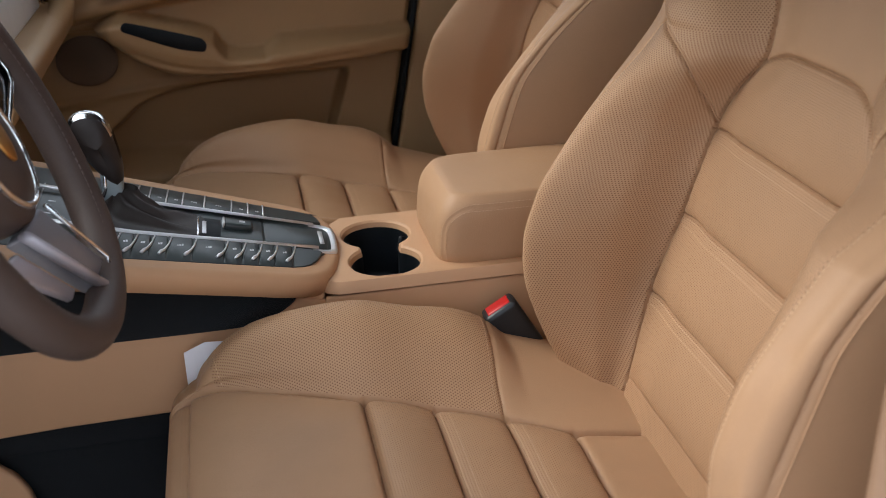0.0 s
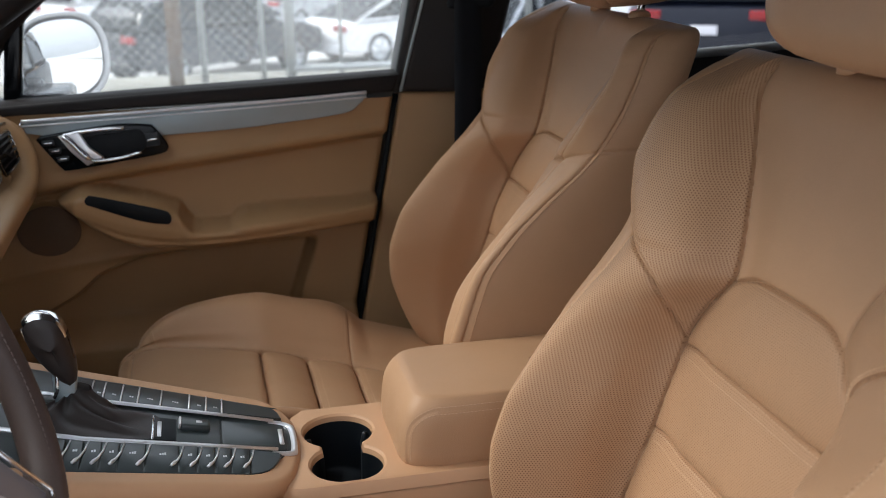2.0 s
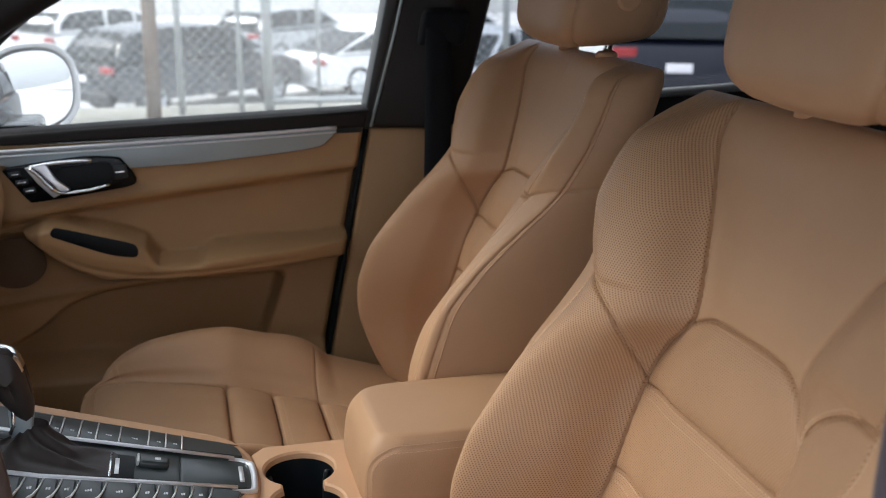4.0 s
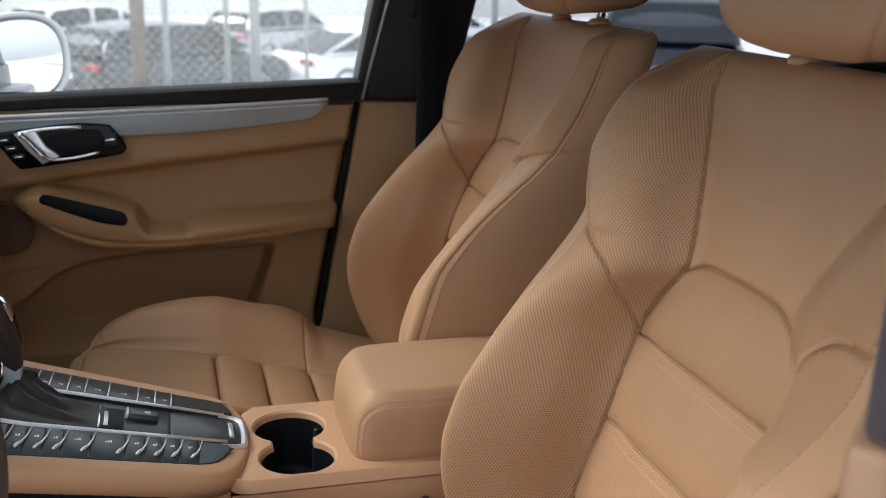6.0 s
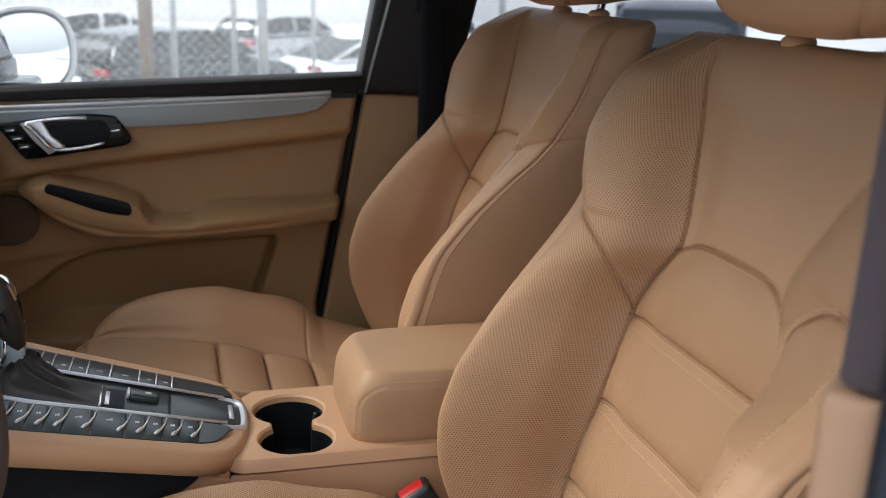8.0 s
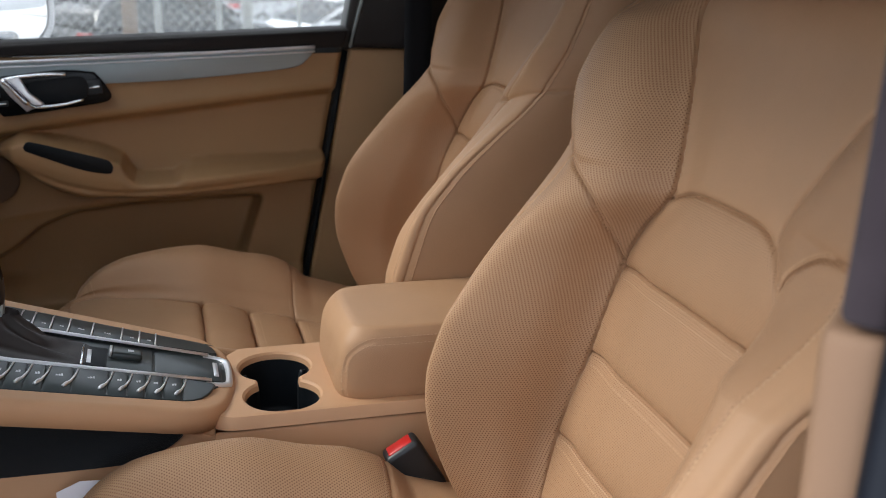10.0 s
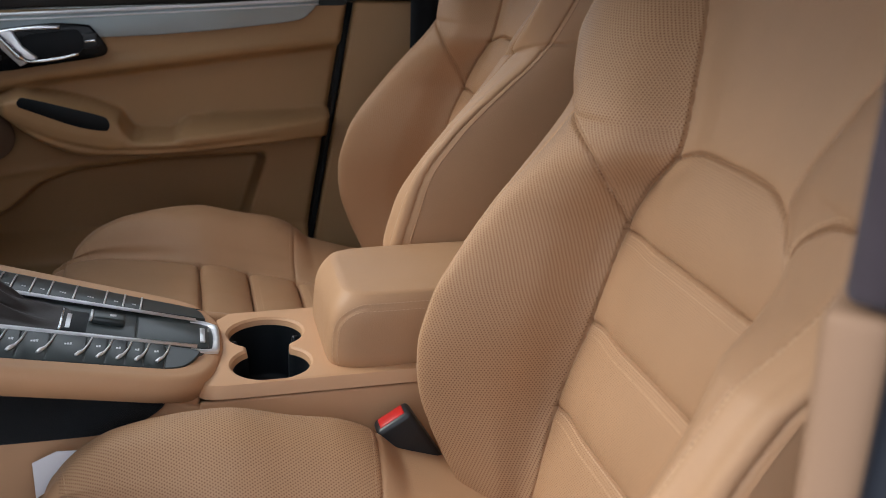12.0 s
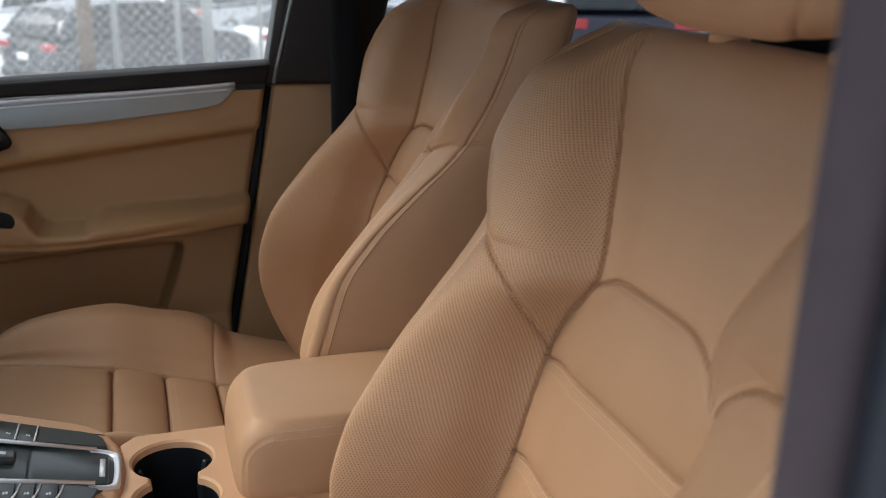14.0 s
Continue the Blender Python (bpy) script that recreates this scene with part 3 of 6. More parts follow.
    # folded welts where panels meet
    for s in side:
        for name, pairs, r in (("yoke_welt", [(a * s, z + .0025) for a, z in YOKE[:9]], .0011), ("flank_welt", [(7.12 * s, z) for z in (.62, .7, .8, .9, 1.0, 1.08, 1.15, 1.22, 1.255)], .0009)):
            if name == "yoke_welt" and s < 0 and proud > 0:
                continue
            lines.clear(), nrms.clear()
            thread(pairs, 12)
            part(name, tube([Vector(a + n * .0002) for a, n in zip(lines[0], nrms[0])], r, 8), M_TAN, seat)


def seat_cushion(seat, base, shift=0.0, narrow=1.0, hides=None):
    coarse, fine = hides or (M_PERF, M_PERF_FINE)
    zc_x, zc_z = [-.34, -.31, -.26, -.13, -.055, .02, .10, .20], [.690, .712, .722, .720, .703, .690, .676, .662]
    def dome(x):
        k = max(0.0, 1 - abs((x + .118) / .190) ** 2.2) if x < -.118 else max(0.0, 1 - abs((x + .118) / .176) ** 5.5)
        f, g = .070 * k**.56, max(.0, .043 - .17 * (x - .018)) * min(1, max(0, (x + .10) / .08))
        return (f**6 + g**6) ** (1 / 6) - .008 * min(1, max(0, (-.24 - x) / .05))

    w_x, w_y = [-.34, -.30, -.20, -.13, -.055, .02, .09, .20], [.215, .205, .168, .143, .131, .112, .086, .08]
    keys = [-.325, -.30, -.13, -.055, .02, .09, .20]
    ns = [12, 64, 34, 34, 32, 28]
    xs = np.concatenate([clustered(a, b, n) for a, b, n in zip(keys, keys[1:], ns)] + [[.20]])
    front = [(-.3405, -.150), (-.3425, -.10), (-.343, -.062), (-.3425, -.040), (-.341, -.024), (-.3385, -.013), (-.3345, -.006), (-.330, -.002)]
    path = [(x, float(spl(zc_x, zc_z, -.325)) + dz) for x, dz in front] + [(x, float(spl(zc_x, zc_z, x))) for x in xs]
    counts = [12, 26, 22, 18, 14, 10, 8, 6, 6, 4, 4]
    rows, us = [], None
    for x, z0 in path:
        xx = max(x, -.325)
        p, w = dome(xx), float(spl(w_x, w_y, xx))
        yc, low = .236, z0 - .50
        taper = 1.0 if x > -.30 else 1 - .05 * min(1, (-.30 - x) / .043) ** 2
        c = [(0, 0), (.5 * w, .002), (w, .003), (w + .3 * (yc - w), .34 * p + .003), (w + .65 * (yc - w), .84 * p + .002), (yc, p), (.258, .88 * p), (.272, .55 * p - .012),
             (.277, -.05), (.272, -.11), (.25, -.15 if low > .15 else -low * .9), (0, -.16 if low > .16 else -low)]
        s, us = catmull(c, counts, (2,))
        half = np.stack([np.full(len(s), x), s[:, 0] * taper, z0 + s[:, 1]], -1)
        rows.append(np.vstack([(half * [1, -1, 1])[:0:-1], half]))
    P = np.array(rows)
    u = np.r_[-us[:0:-1], us]
    xr = np.array([q[0] for q in path])
    xr[: len(front)] = np.linspace(-.36, -.326, len(front))
    X = np.broadcast_to(xr[:, None], P.shape[:2])
    U = np.broadcast_to(np.abs(u), X.shape)
    N = grid_normals(P)
    if N[60, len(u) // 2, 2] < 0:
        N = -N

    def samp(A, uu, x):
        r, c = np.interp(x, xr, np.arange(len(xr))), np.interp(uu, u, np.arange(len(u)))
        i, j = min(int(r), len(xr) - 2), min(int(c), len(u) - 2)
        a, b = r - i, c - j
        return (A[i, j] * (1 - a) + A[i + 1, j] * a) * (1 - b) + (A[i, j + 1] * (1 - a) + A[i + 1, j + 1] * a) * b

    def line(pairs, n=30):
        return np.array([samp(P, a, b) for a, b in smooth_line(pairs, n)])

    seams = []
    for s in (1, -1):
        seams.append((line([(2 * s, x) for x in (-.335, -.30, -.2, -.1, 0, .09, .19)]), .0065, .0028))
        seams.append((line([(2 * s, .020), (3 * s, .021), (4 * s, .026), (5 * s, .03), (7 * s, .03), (8 * s, .03)]), .0016, .0018))
        seams.append((line([(6.2 * s, x) for x in (-.33, -.2, -.1, 0, .1, .19)]), .002, .0025))
        seams.append((line([(2 * s, -.285), (3 * s, -.288), (4.5 * s, -.292), (6 * s, -.295), (8 * s, -.295)]), .0005, .0020))
    for x, deep in ((-.13, .0085), (-.055, .0050), (.02, .0050), (.09, .0065)):
        seams.append((line([(a, x) for a in (-2, -1, 0, 1, 2)]), deep, .0028))
    seams.append((line([(a, -.318) for a in (-2, -1, 0, 1, 2)]), .0062, .0024))
    push = np.zeros(X.shape)
    for lo, hi, h in ((-.318, -.13, .007), (-.13, -.055, .009), (-.055, .02, .009), (.02, .09, .008)):
        t = np.clip((X - lo) / (hi - lo), 0, 1)
        push += np.where((U < 2) & (X >= lo) & (X < hi), h * np.sin(np.pi * t) ** .6 * np.sqrt(np.clip(1 - (U / 2) ** 4, 0, 1)), 0)
    for pts, deep, wide in seams:
        d = near(P, pts)
        push -= deep * np.exp(-((d / wide) ** 2)) + .35 * deep * np.exp(-((d / (3 * wide)) ** 2))
    uvs = seat_uv(P, u, (1, 2, 3, 4, 5, 10), (6, 8, 12, 14), (7, 9, 13, 15))
    P = P + N * push[..., None] + np.array((shift, 0, 0))
    if narrow < 1:
        # the side next to the console is slimmer
        y = P[..., 1]
        P[..., 1] = np.where(y < -.13, -.13 + (y + .13) * narrow, y)
        t = np.clip((-.135 - P[..., 1]) / .035, 0, 1)
        P[..., 2] -= .024 * t * t * (3 - 2 * t)
        x = P[..., 0]
        t = np.clip((-.20 - x) / .12, 0, 1)
        P[..., 0] = x - .024 * t * t * (3 - 2 * t)
    xc = .5 * (X[:-1, :-1] + X[1:, :-1])
    uc = np.broadcast_to((u[:-1] + u[1:]) / 2, xc.shape)
    a = np.abs(uc)
    code = np.zeros(xc.shape, int)
    arc = np.interp(a, [2, 3, 4, 5, 8], [.020, .021, .026, .03, .03])
    lip = np.interp(a, [2, 3, 4.5, 6, 8], [-.285, -.288, -.292, -.295, -.295])
    code[(a < 2) & (xc < -.13)] = 1
    code[(a < 2) & (xc >= -.13) & (xc < -.055)] = 2
    code[(a < 2) & (xc >= -.055) & (xc < .02)] = 3
    code[(a < 2) & (xc >= .02) & (xc < .09)] = 4
    code[(a < 2) & (xc >= .09)] = 5
    code[(a >= 2) & (a < 8) & (xc < arc) & (xc >= lip)] = 6
    code[(a >= 2) & (a < 8) & (xc < lip)] = 12
    code[(a >= 2) & (a < 8) & (xc >= arc)] = 8
    code[a >= 8] = 10
    code[(a >= 2) & (a < 2.10) & (code == 6)] = 14
    code[(uc < 0) & np.isin(code, (6, 8, 12, 14))] += 1
    names = {1: ("cushion_front_pad", M_TAN, "smooth tan leather thigh pad"), 2: ("cushion_pad", fine, ""), 3: ("cushion_pad", fine, ""), 4: ("cushion_pad", fine, ""),
             5: ("cushion_rear_pad", M_TAN, ""), 6: ("cushion_bolster", coarse, "perforated tan leather bolster"), 7: ("cushion_bolster", coarse, "perforated tan leather bolster"),
             8: ("cushion_wing", M_TAN, ""), 9: ("cushion_wing", M_TAN, ""), 10: ("cushion_skirt", M_TAN, ""), 14: ("cushion_margin", M_TAN, ""), 15: ("cushion_margin", M_TAN, ""), 12: ("cushion_nose", M_TAN, ""), 13: ("cushion_nose", M_TAN, "")}
    local = P - np.array(base)
    panels(local, uvs, code, names, seat)
    lines, nrms = [], []

    def thread(pairs, n=40):
        q = smooth_line(pairs, n)
        lines.append(np.array([samp(local, a, b) for a, b in q]))
        nrms.append(np.array([samp(N, a, b) for a, b in q]))

    for x in (-.055, .02):
        thread([(b, x + .004) for b in (-1.9, -1, 0, 1, 1.9)])
        thread([(b, x + .012) for b in (-1.9, -1, 0, 1, 1.9)])
    for s in (1, -1):
        thread([(2.1 * s, .013), (3 * s, .014), (4 * s, .019), (5 * s, .023), (7 * s, .023)])
        thread([(2.2 * s, -.279), (3 * s, -.281), (4.5 * s, -.285), (6 * s, -.288)])
    stitches(lines, nrms, seat, label="pale tan stitching")


def seat_headrest(seat, base, shift=0.0):
    """A deep padded block: rounded sections stacked in height."""
    zs = np.linspace(0, 1, 44)
    R, C = len(zs), 96
    P = np.zeros((R, C + 1, 3))
    w = np.linspace(0, 2 * np.pi, C + 1)
    for i, t in enumerate(zs):
        k = max(0.02, 1 - abs(2 * t - 1) ** 5.0) ** .42
        half_y = (.128 + .006 * math.sin(math.pi * t)) * (.55 + .45 * k) if k < 1 else .13
        half_x = (.092 - .010 * t) * (.35 + .65 * k)
        cx = .362 + .030 * t
        z = 1.283 + .185 * t
        c, s = np.cos(w), np.sin(w)
        e = 2 / 4.2
        x = cx + half_x * np.sign(c) * np.abs(c) ** e
        y = half_y * np.sign(s) * np.abs(s) ** e
        x = np.where(c < 0, x + .012 * np.cos(np.clip(y / .13, -1, 1) * np.pi / 2) * k, x)
        P[i] = np.stack([x, y, np.full_like(x, z + .006 * (1 - k) * np.cos(w))], -1)
    N = grid_normals(P)
    mid = P.mean((0, 1))
    if ((P - mid) * N).sum() < 0:
        N = -N
    push = np.zeros((R, C + 1))
    ang = np.degrees(w) % 360
    seam_cols = [np.argmin(np.abs(ang - a)) for a in (128, 232, 62, 298)]
    for c in seam_cols:
        d = near(P, P[:, c])
        push -= .003 * np.exp(-((d / .003) ** 2)) + .001 * np.exp(-((d / .010) ** 2))
    base = (base[0] - shift, base[1], base[2])
    P = P + N * push[..., None] - np.array(base)
    ac = (ang[:-1] + ang[1:]) / 2
    ac[-1] = 359
    code = np.broadcast_to(np.select([(ac > 128) & (ac < 232), (ac > 62) & (ac <= 128), (ac >= 232) & (ac < 298)], [1, 2, 3], 4), (R - 1, C))
    panels(P, arc_uv(P), code, {1: ("headrest_face", M_TAN, ""), 2: ("headrest_cheek", M_TAN, ""), 3: ("headrest_cheek", M_TAN, ""), 4: ("headrest_back", M_TAN, "")}, seat)
    for row, nm in ((0, "headrest_underside"), (R - 1, "headrest_crown")):
        bm = bmesh.new()
        bm.faces.new([bm.verts.new(v) for v in P[row, :-1]])
        part(nm, bm, M_TAN, seat)
    b = Vector(base)
    for s in (1, -1):
        part("headrest_post", tube([Vector((.370, .076 * s, 1.255)) - b, Vector((.380, .076 * s, 1.32)) - b], .0065, 14), M_CHROME, seat, "chrome post")
        part("post_collar", lathe([(.016, 0), (.016, .006), (.012, .010), (.008, .010)], Matrix.Translation(Vector((.3715, .076 * s, 1.2645)) - b), 20), M_TANPLASTIC, seat)
        part("headrest_button", lathe([(.019, 0), (.019, .003), (.016, .006), (.013, .0045), (.0, .0045)], frame_at(Vector((.378, s * .131, 1.352)) - b, (1, 0, 0), (0, s, 0)), 28), M_TANPLASTIC, seat,
             "round tan release button")


def car_seat(at, label, lean=None, back=0.0, pan=0.0, narrow=1.0, worn=0.0, proud=0.0, hides=None):
    """A seat at its place; lean sets the backrest back, back the headrest, pan the cushion along its rails."""
    base = (0, 0, .30)
    seat = thing("car_seat", at, label, "car seat", "front seats")
    seat_backrest(seat, base, lean, worn, proud, hides)
    seat_cushion(seat, base, pan, narrow, hides)
    seat_headrest(seat, base, back)
    box("seat_base", seat, M_BLACK, pose(-.06, 0, .17), (.46, .46, .14), .02, 3)
    for s in (1, -1):
        box("seat_rail", seat, M_BLACK, pose(-.05, .19 * s, .05), (.56, .05, .10), .008, 2, "black steel rail")
    box("recline_cover", seat, M_TANPLASTIC, pose(.16 + back, -.262, .33, 0, 12, 0), (.16, .025, .10), .011, 3)
    return seat


driver_seat = car_seat((0, 0, .30), "tan perforated leather driver's sports seat with ribbed insert", worn=1.0)
passenger_seat = car_seat((0, .74, .30), "tan perforated leather passenger sports seat beside the far door", ([.56, .93, 1.0, 1.1, 1.2, 1.28], [.026, .026, .034, .042, .045, .045]), .044, -.012, .42, proud=1.0, hides=(M_PERF_WORN, M_PERF_FINE_WORN))


# ---- the car's shell round the cabin ----
def structure(name, label, category):
    return thing(name, (0, 0, 0), label, category, kind="structure")


floor = structure("floor", "black carpeted car floor with door sill", "floor")
box("carpet", floor, M_CARPET, pose(.25, .37, .27), (2.7, 1.54, .06), .01)
box("door_sill", floor, M_BLACK, pose(.1, -.46, .40), (2.4, .10, .22), .02, 3)
box("far_sill", floor, M_BLACK, pose(.1, 1.19, .36), (2.4, .08, .30), .02, 3)
box("floor_mat", floor, M_TANPLASTIC, pose(-.62, -.05, .335, 0, -14, 0), (.42, .42, .012), .005, 2, "tan-edged floor mat")

ceiling = structure("ceiling", "dark cloth headliner under the car roof", "ceiling")
box("headliner", ceiling, M_HEAD, pose(.63, .37, 1.585), (2.02, 1.48, .03), .012)
box("roof_skin", ceiling, M_WHITEPAINT, pose(.62, .37, 1.625), (2.10, 1.6, .04), .018, 3)

firewall = structure("wall_front", "dark firewall ahead of the cabin", "wall")
box("bulkhead", firewall, M_CARPET, pose(-1.22, .37, .70), (.05, 1.56, .84), .01)
rearwall = structure("wall_rear", "dark tailgate wall behind the cabin", "wall")
box("tailgate", rearwall, M_BROWNTRIM, pose(1.68, .37, .95), (.06, 1.56, 1.3), .02)

# ---- near door pillar ----
pillar = structure("pillar_near", "dark plum fabric pillar over tan lower trim", "pillar")


def prism(section, z0, z1, lean=(0, 0), n=2):
    """Stacks a horizontal outline between two heights, shifted by lean at the top."""
    bm = bmesh.new()
    rings = []
    for i in range(n + 1):
        t = i / n
        rings.append([bm.verts.new((x + lean[0] * t, y + lean[1] * t, z0 + (z1 - z0) * t)) for x, y in section])
    for a, b in zip(rings, rings[1:]):
        for k in range(len(section)):
            bm.faces.new((a[k], a[(k + 1) % len(section)], b[(k + 1) % len(section)], b[k]))
    bm.faces.new(rings[0][::-1])
    bm.faces.new(rings[-1])
    bmesh.ops.recalc_face_normals(bm, faces=bm.faces)
    return bm


def soften(bm, r=.006, seg=3, angle=25):
    es = [e for e in bm.edges if len(e.link_faces) == 2 and e.calc_face_angle(0) > radians(angle)]
    bmesh.ops.bevel(bm, geom=es, offset=r, segments=seg, profile=.5, affect="EDGES")
    return bm


part("upper_trim", soften(prism([(.099, -.408), (.109, -.426), (.26, -.426), (.28, -.36), (.15, -.345)], 1.142, 1.58, (.034, .016), 6), .005), M_FABRIC, pillar,
     "dark plum woven fabric")
part("lower_trim", soften(prism([(.082, -.405), (.100, -.426), (.26, -.426), (.28, -.345), (.14, -.345)], .42, 1.139, (.010, 0), 6), .006), M_PILLARTAN, pillar, "smooth tan trim")
part("door_seal", tube(smooth_line([(.098, -.437, .42), (.104, -.437, .85), (.1130, -.437, 1.15), (.160, -.425, 1.56)], 8), .009, 12), M_SEAL, pillar, "dark rubber door seal")
part("jamb", soften(prism([(.104, -.441), (.108, -.53), (.30, -.56), (.30, -.441)], .42, 1.58, (.048, .018), 4), .010), M_SEAL, pillar, "blue-black door jamb")

# ---- far side: passenger door ----
door = structure("door_1", "closed passenger door lined in tan leather with metal inlay", "car door")


def door_edge(z):
    return .059 + (z - .686) * .19


def door_skin():
    zs = np.linspace(.42, 1.096, 230)
    ss = np.linspace(0, 1, 330)
    S, Z = np.meshgrid(ss, zs)
    X = -.80 + S * (door_edge(Z) + .80)
    crease = spl([-.80, -.60, -.425, -.348, -.216, .115, .2], [.90, .94, .974, .986, 1.0, 1.034, 1.042], X)
    Y = np.full(X.shape, 1.118)
    t = np.clip((crease - Z) / .016, 0, 1)
    Y += .028 * t * t * (3 - 2 * t)
    Y -= .004 * np.exp(-(((Z - crease - .010) / .010) ** 2))
    # armrest
    top = spl([-.46, -.438, -.414, -.392, -.260, -.246, -.234, -.201, -.170, -.155, -.138, -.112, -.002, .12], [.946, .958, .966, .962, .923, .900, .888, .885, .886, .897, .905, .907, .909, .911], X)
    low = spl([-.46, -.440, -.412, -.369, -.309, -.203, -.018, .069, .12], [.937, .927, .902, .872, .8525, .853, .859, .865, .867], X)
    mid, half = (top + low) / 2, np.maximum((top - low) / 2, .004)
    q = np.abs((Z - mid) / half)
    fade = np.clip((X + .462) / .03, 0, 1) ** .5
    body = np.clip(1 - q**8, 0, 1) ** .5
    h = (.013 + .060 * spl([-.46, -.2, .0, .12], [1, 1, .66, .26], X)) * body * fade
    h = np.where(Z > mid, h, h * (1 - .10 * np.clip(q, 0, 1)))
    # behind the pull recess the armrest's top slopes back from its front lip
    lip = spl([-.20, -.16, -.10, .0, .12], [.886, .886, .886, .887, .889], X)
    back = np.clip((top + .003 - Z) / np.maximum(top + .003 - lip, .002), 0, 1)
    h = np.where((X > -.175) & (Z > lip), np.minimum(h, .006 + .067 * back), h)
    Y = np.where(q < 1, np.minimum(Y, 1.128 - h), Y)
    # groove along the armrest's lower lip
    groove = spl([-.46, -.419, -.344, -.26, -.153, -.002, .12], [.93, .917, .884, .868, .868, .876, .880], X)
    Y += .0045 * np.exp(-(((Z - groove) / .0032) ** 2)) * (q < 1) * np.clip((.02 - X) / .06, 0, 1)
    # map pocket: a hollow under the armrest
    ptop = spl([-.80, -.46, -.40, -.33, -.20, .0, .12], [.60, .755, .800, .822, .832, .836, .836], X)
    right = np.clip((-.012 + (Z - .82) * .33 - X) / .014, 0, 1)
    inside = np.clip((ptop - Z) / .016, 0, 1) * right
    Y += .052 * inside * inside * (3 - 2 * inside)
    # ledge ahead of the pocket, under the loudspeaker
    led = spl([-.80, -.55, -.30], [.770, .808, .838], X)
    Y -= .006 * np.exp(-(((Z - led + .004) / .007) ** 2)) * np.clip((-.28 - X) / .06, 0, 1)
    Y += .005 * np.exp(-((np.hypot((X + .49) / .062, (Z - .886) / .050)) ** 8))
    # lower pocket front
    bulge = np.clip((.70 - Z) / .05, 0, 1)
    Y -= .070 * bulge * bulge * (3 - 2 * bulge)
    Y += .0006 * np.sin(X * 31 + Z * 17)
    end = np.clip(1 - (door_edge(Z) - X) / .009, 0, 1)
    Y += .010 * end * end
    for _ in range(1):
        Y[1:-1, 1:-1] = (2 * Y[1:-1, 1:-1] + Y[:-2, 1:-1] + Y[2:, 1:-1] + Y[1:-1, :-2] + Y[1:-1, 2:]) / 6
    return np.stack([X, Y, Z], -1)


DS = door_skin()
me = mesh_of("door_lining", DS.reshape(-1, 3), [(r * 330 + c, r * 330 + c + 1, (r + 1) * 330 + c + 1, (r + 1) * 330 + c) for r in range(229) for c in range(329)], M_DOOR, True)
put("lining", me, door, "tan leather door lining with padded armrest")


def on_door(x, z):
    r = np.interp(z, DS[:, 0, 2], np.arange(230))
    i = int(r)
    c = int(np.interp(x, DS[i, :, 0], np.arange(330)))
    return DS[i, c, 1]


ZX = lambda o: frame_at(o, (1, 0, 0), (0, -1, 0))  # local x along the car, local y up, local z into the cabin
# black backing added along the whole side to stop light leaking through
box("door_backing", door, M_BLACK, pose(.20, 1.232, .76, 0, 0, 0), (2.2, .05, .70), .015)

upper = [(-.80, 1.080), (-.52, 1.096), (-.30, 1.100), (.0, 1.104), (.137, 1.106), (.147, 1.1365), (.0, 1.132), (-.30, 1.122), (-.52, 1.113), (-.80, 1.098)]
bm = slab(upper, .012, ZX((0, 1.122, 0)), .005, 3)
part("window_ledge", bm, M_BROWNTRIM, door, "dark brown soft window ledge")
bm = bmesh.new()
rows = [[bm.verts.new((x, y, z + dz)) for x, z in ((-.80, 1.098), (-.52, 1.113), (-.30, 1.122), (0, 1.132), (.147, 1.1365))] for y, dz in ((1.112, -.003), (1.120, .002), (1.150, .006), (1.172, .001), (1.176, -.02))]
for a, b in zip(rows, rows[1:]):
    for k in range(4):
        bm.faces.new((a[k], a[k + 1], b[k + 1], b[k]))
part("ledge_top", bm, M_BROWNTRIM, door)

inlay = smooth_line([(-.505, 1.088), (-.30, 1.094), (-.05, 1.103), (.088, 1.109)], 8).tolist() + smooth_line([(.086, 1.101), (.072, 1.086), (.045, 1.072), (-.06, 1.061), (-.20, 1.052), (-.40, 1.050), (-.499, 1.066)], 8).tolist()
part("metal_inlay", slab(inlay[::-1], .006, ZX((0, 1.116, 0)), .002, 2), M_BRUSHED, door, "brushed blue-grey aluminium inlay")
for dz, r, nm in ((.0005, .0030, "chrome_strip"), (-.0080, .0014, "chrome_strip")):
    part(nm, tube([(x, 1.107, z + dz) for x, z in smooth_line([(-.504, 1.087), (-.30, 1.093), (-.05, 1.102), (.086, 1.108)], 8)], r, 8), M_SATINCHROME, door, "thin chrome strip")
part("chrome_strip", tube([(x, 1.108, z) for x, z in ((-.504, 1.086), (-.507, 1.080), (-.500, 1.068))], .002, 8), M_CHROME, door)

sw = smooth_line([(-.484, 1.055), (-.468, 1.032), (-.447, 1.003), (-.432, .999), (-.35, 1.009), (-.285, 1.018), (-.268, 1.026), (-.270, 1.040), (-.288, 1.066), (-.300, 1.072), (-.35, 1.075), (-.42, 1.068), (-.475, 1.061)], 5).tolist()
part("switch_panel", slab(sw, .010, ZX((0, 1.112, 0)), .003, 2), M_GLOSS, door, "gloss black switch panel")
for x, z in ((-.4635, 1.0480), (-.4530, 1.0340), (-.4420, 1.0195)):
    m = ZX((x - .001, 1.1015, z + .001)) @ pose(0, 0, 0, 0, 0, 6)
    box("window_switch", door, M_BLACK, m, (.020, .009, .004), .0015)
    box("switch_mark", door, M_CHROME, m @ pose(0, 0, .0022), (.013, .0022, .001), .0004)
box("lock_switch", door, M_BLACK, ZX((-.293, 1.1015, 1.046)) @ pose(0, 0, 0, 0, 0, 6), (.024, .024, .004), .002)
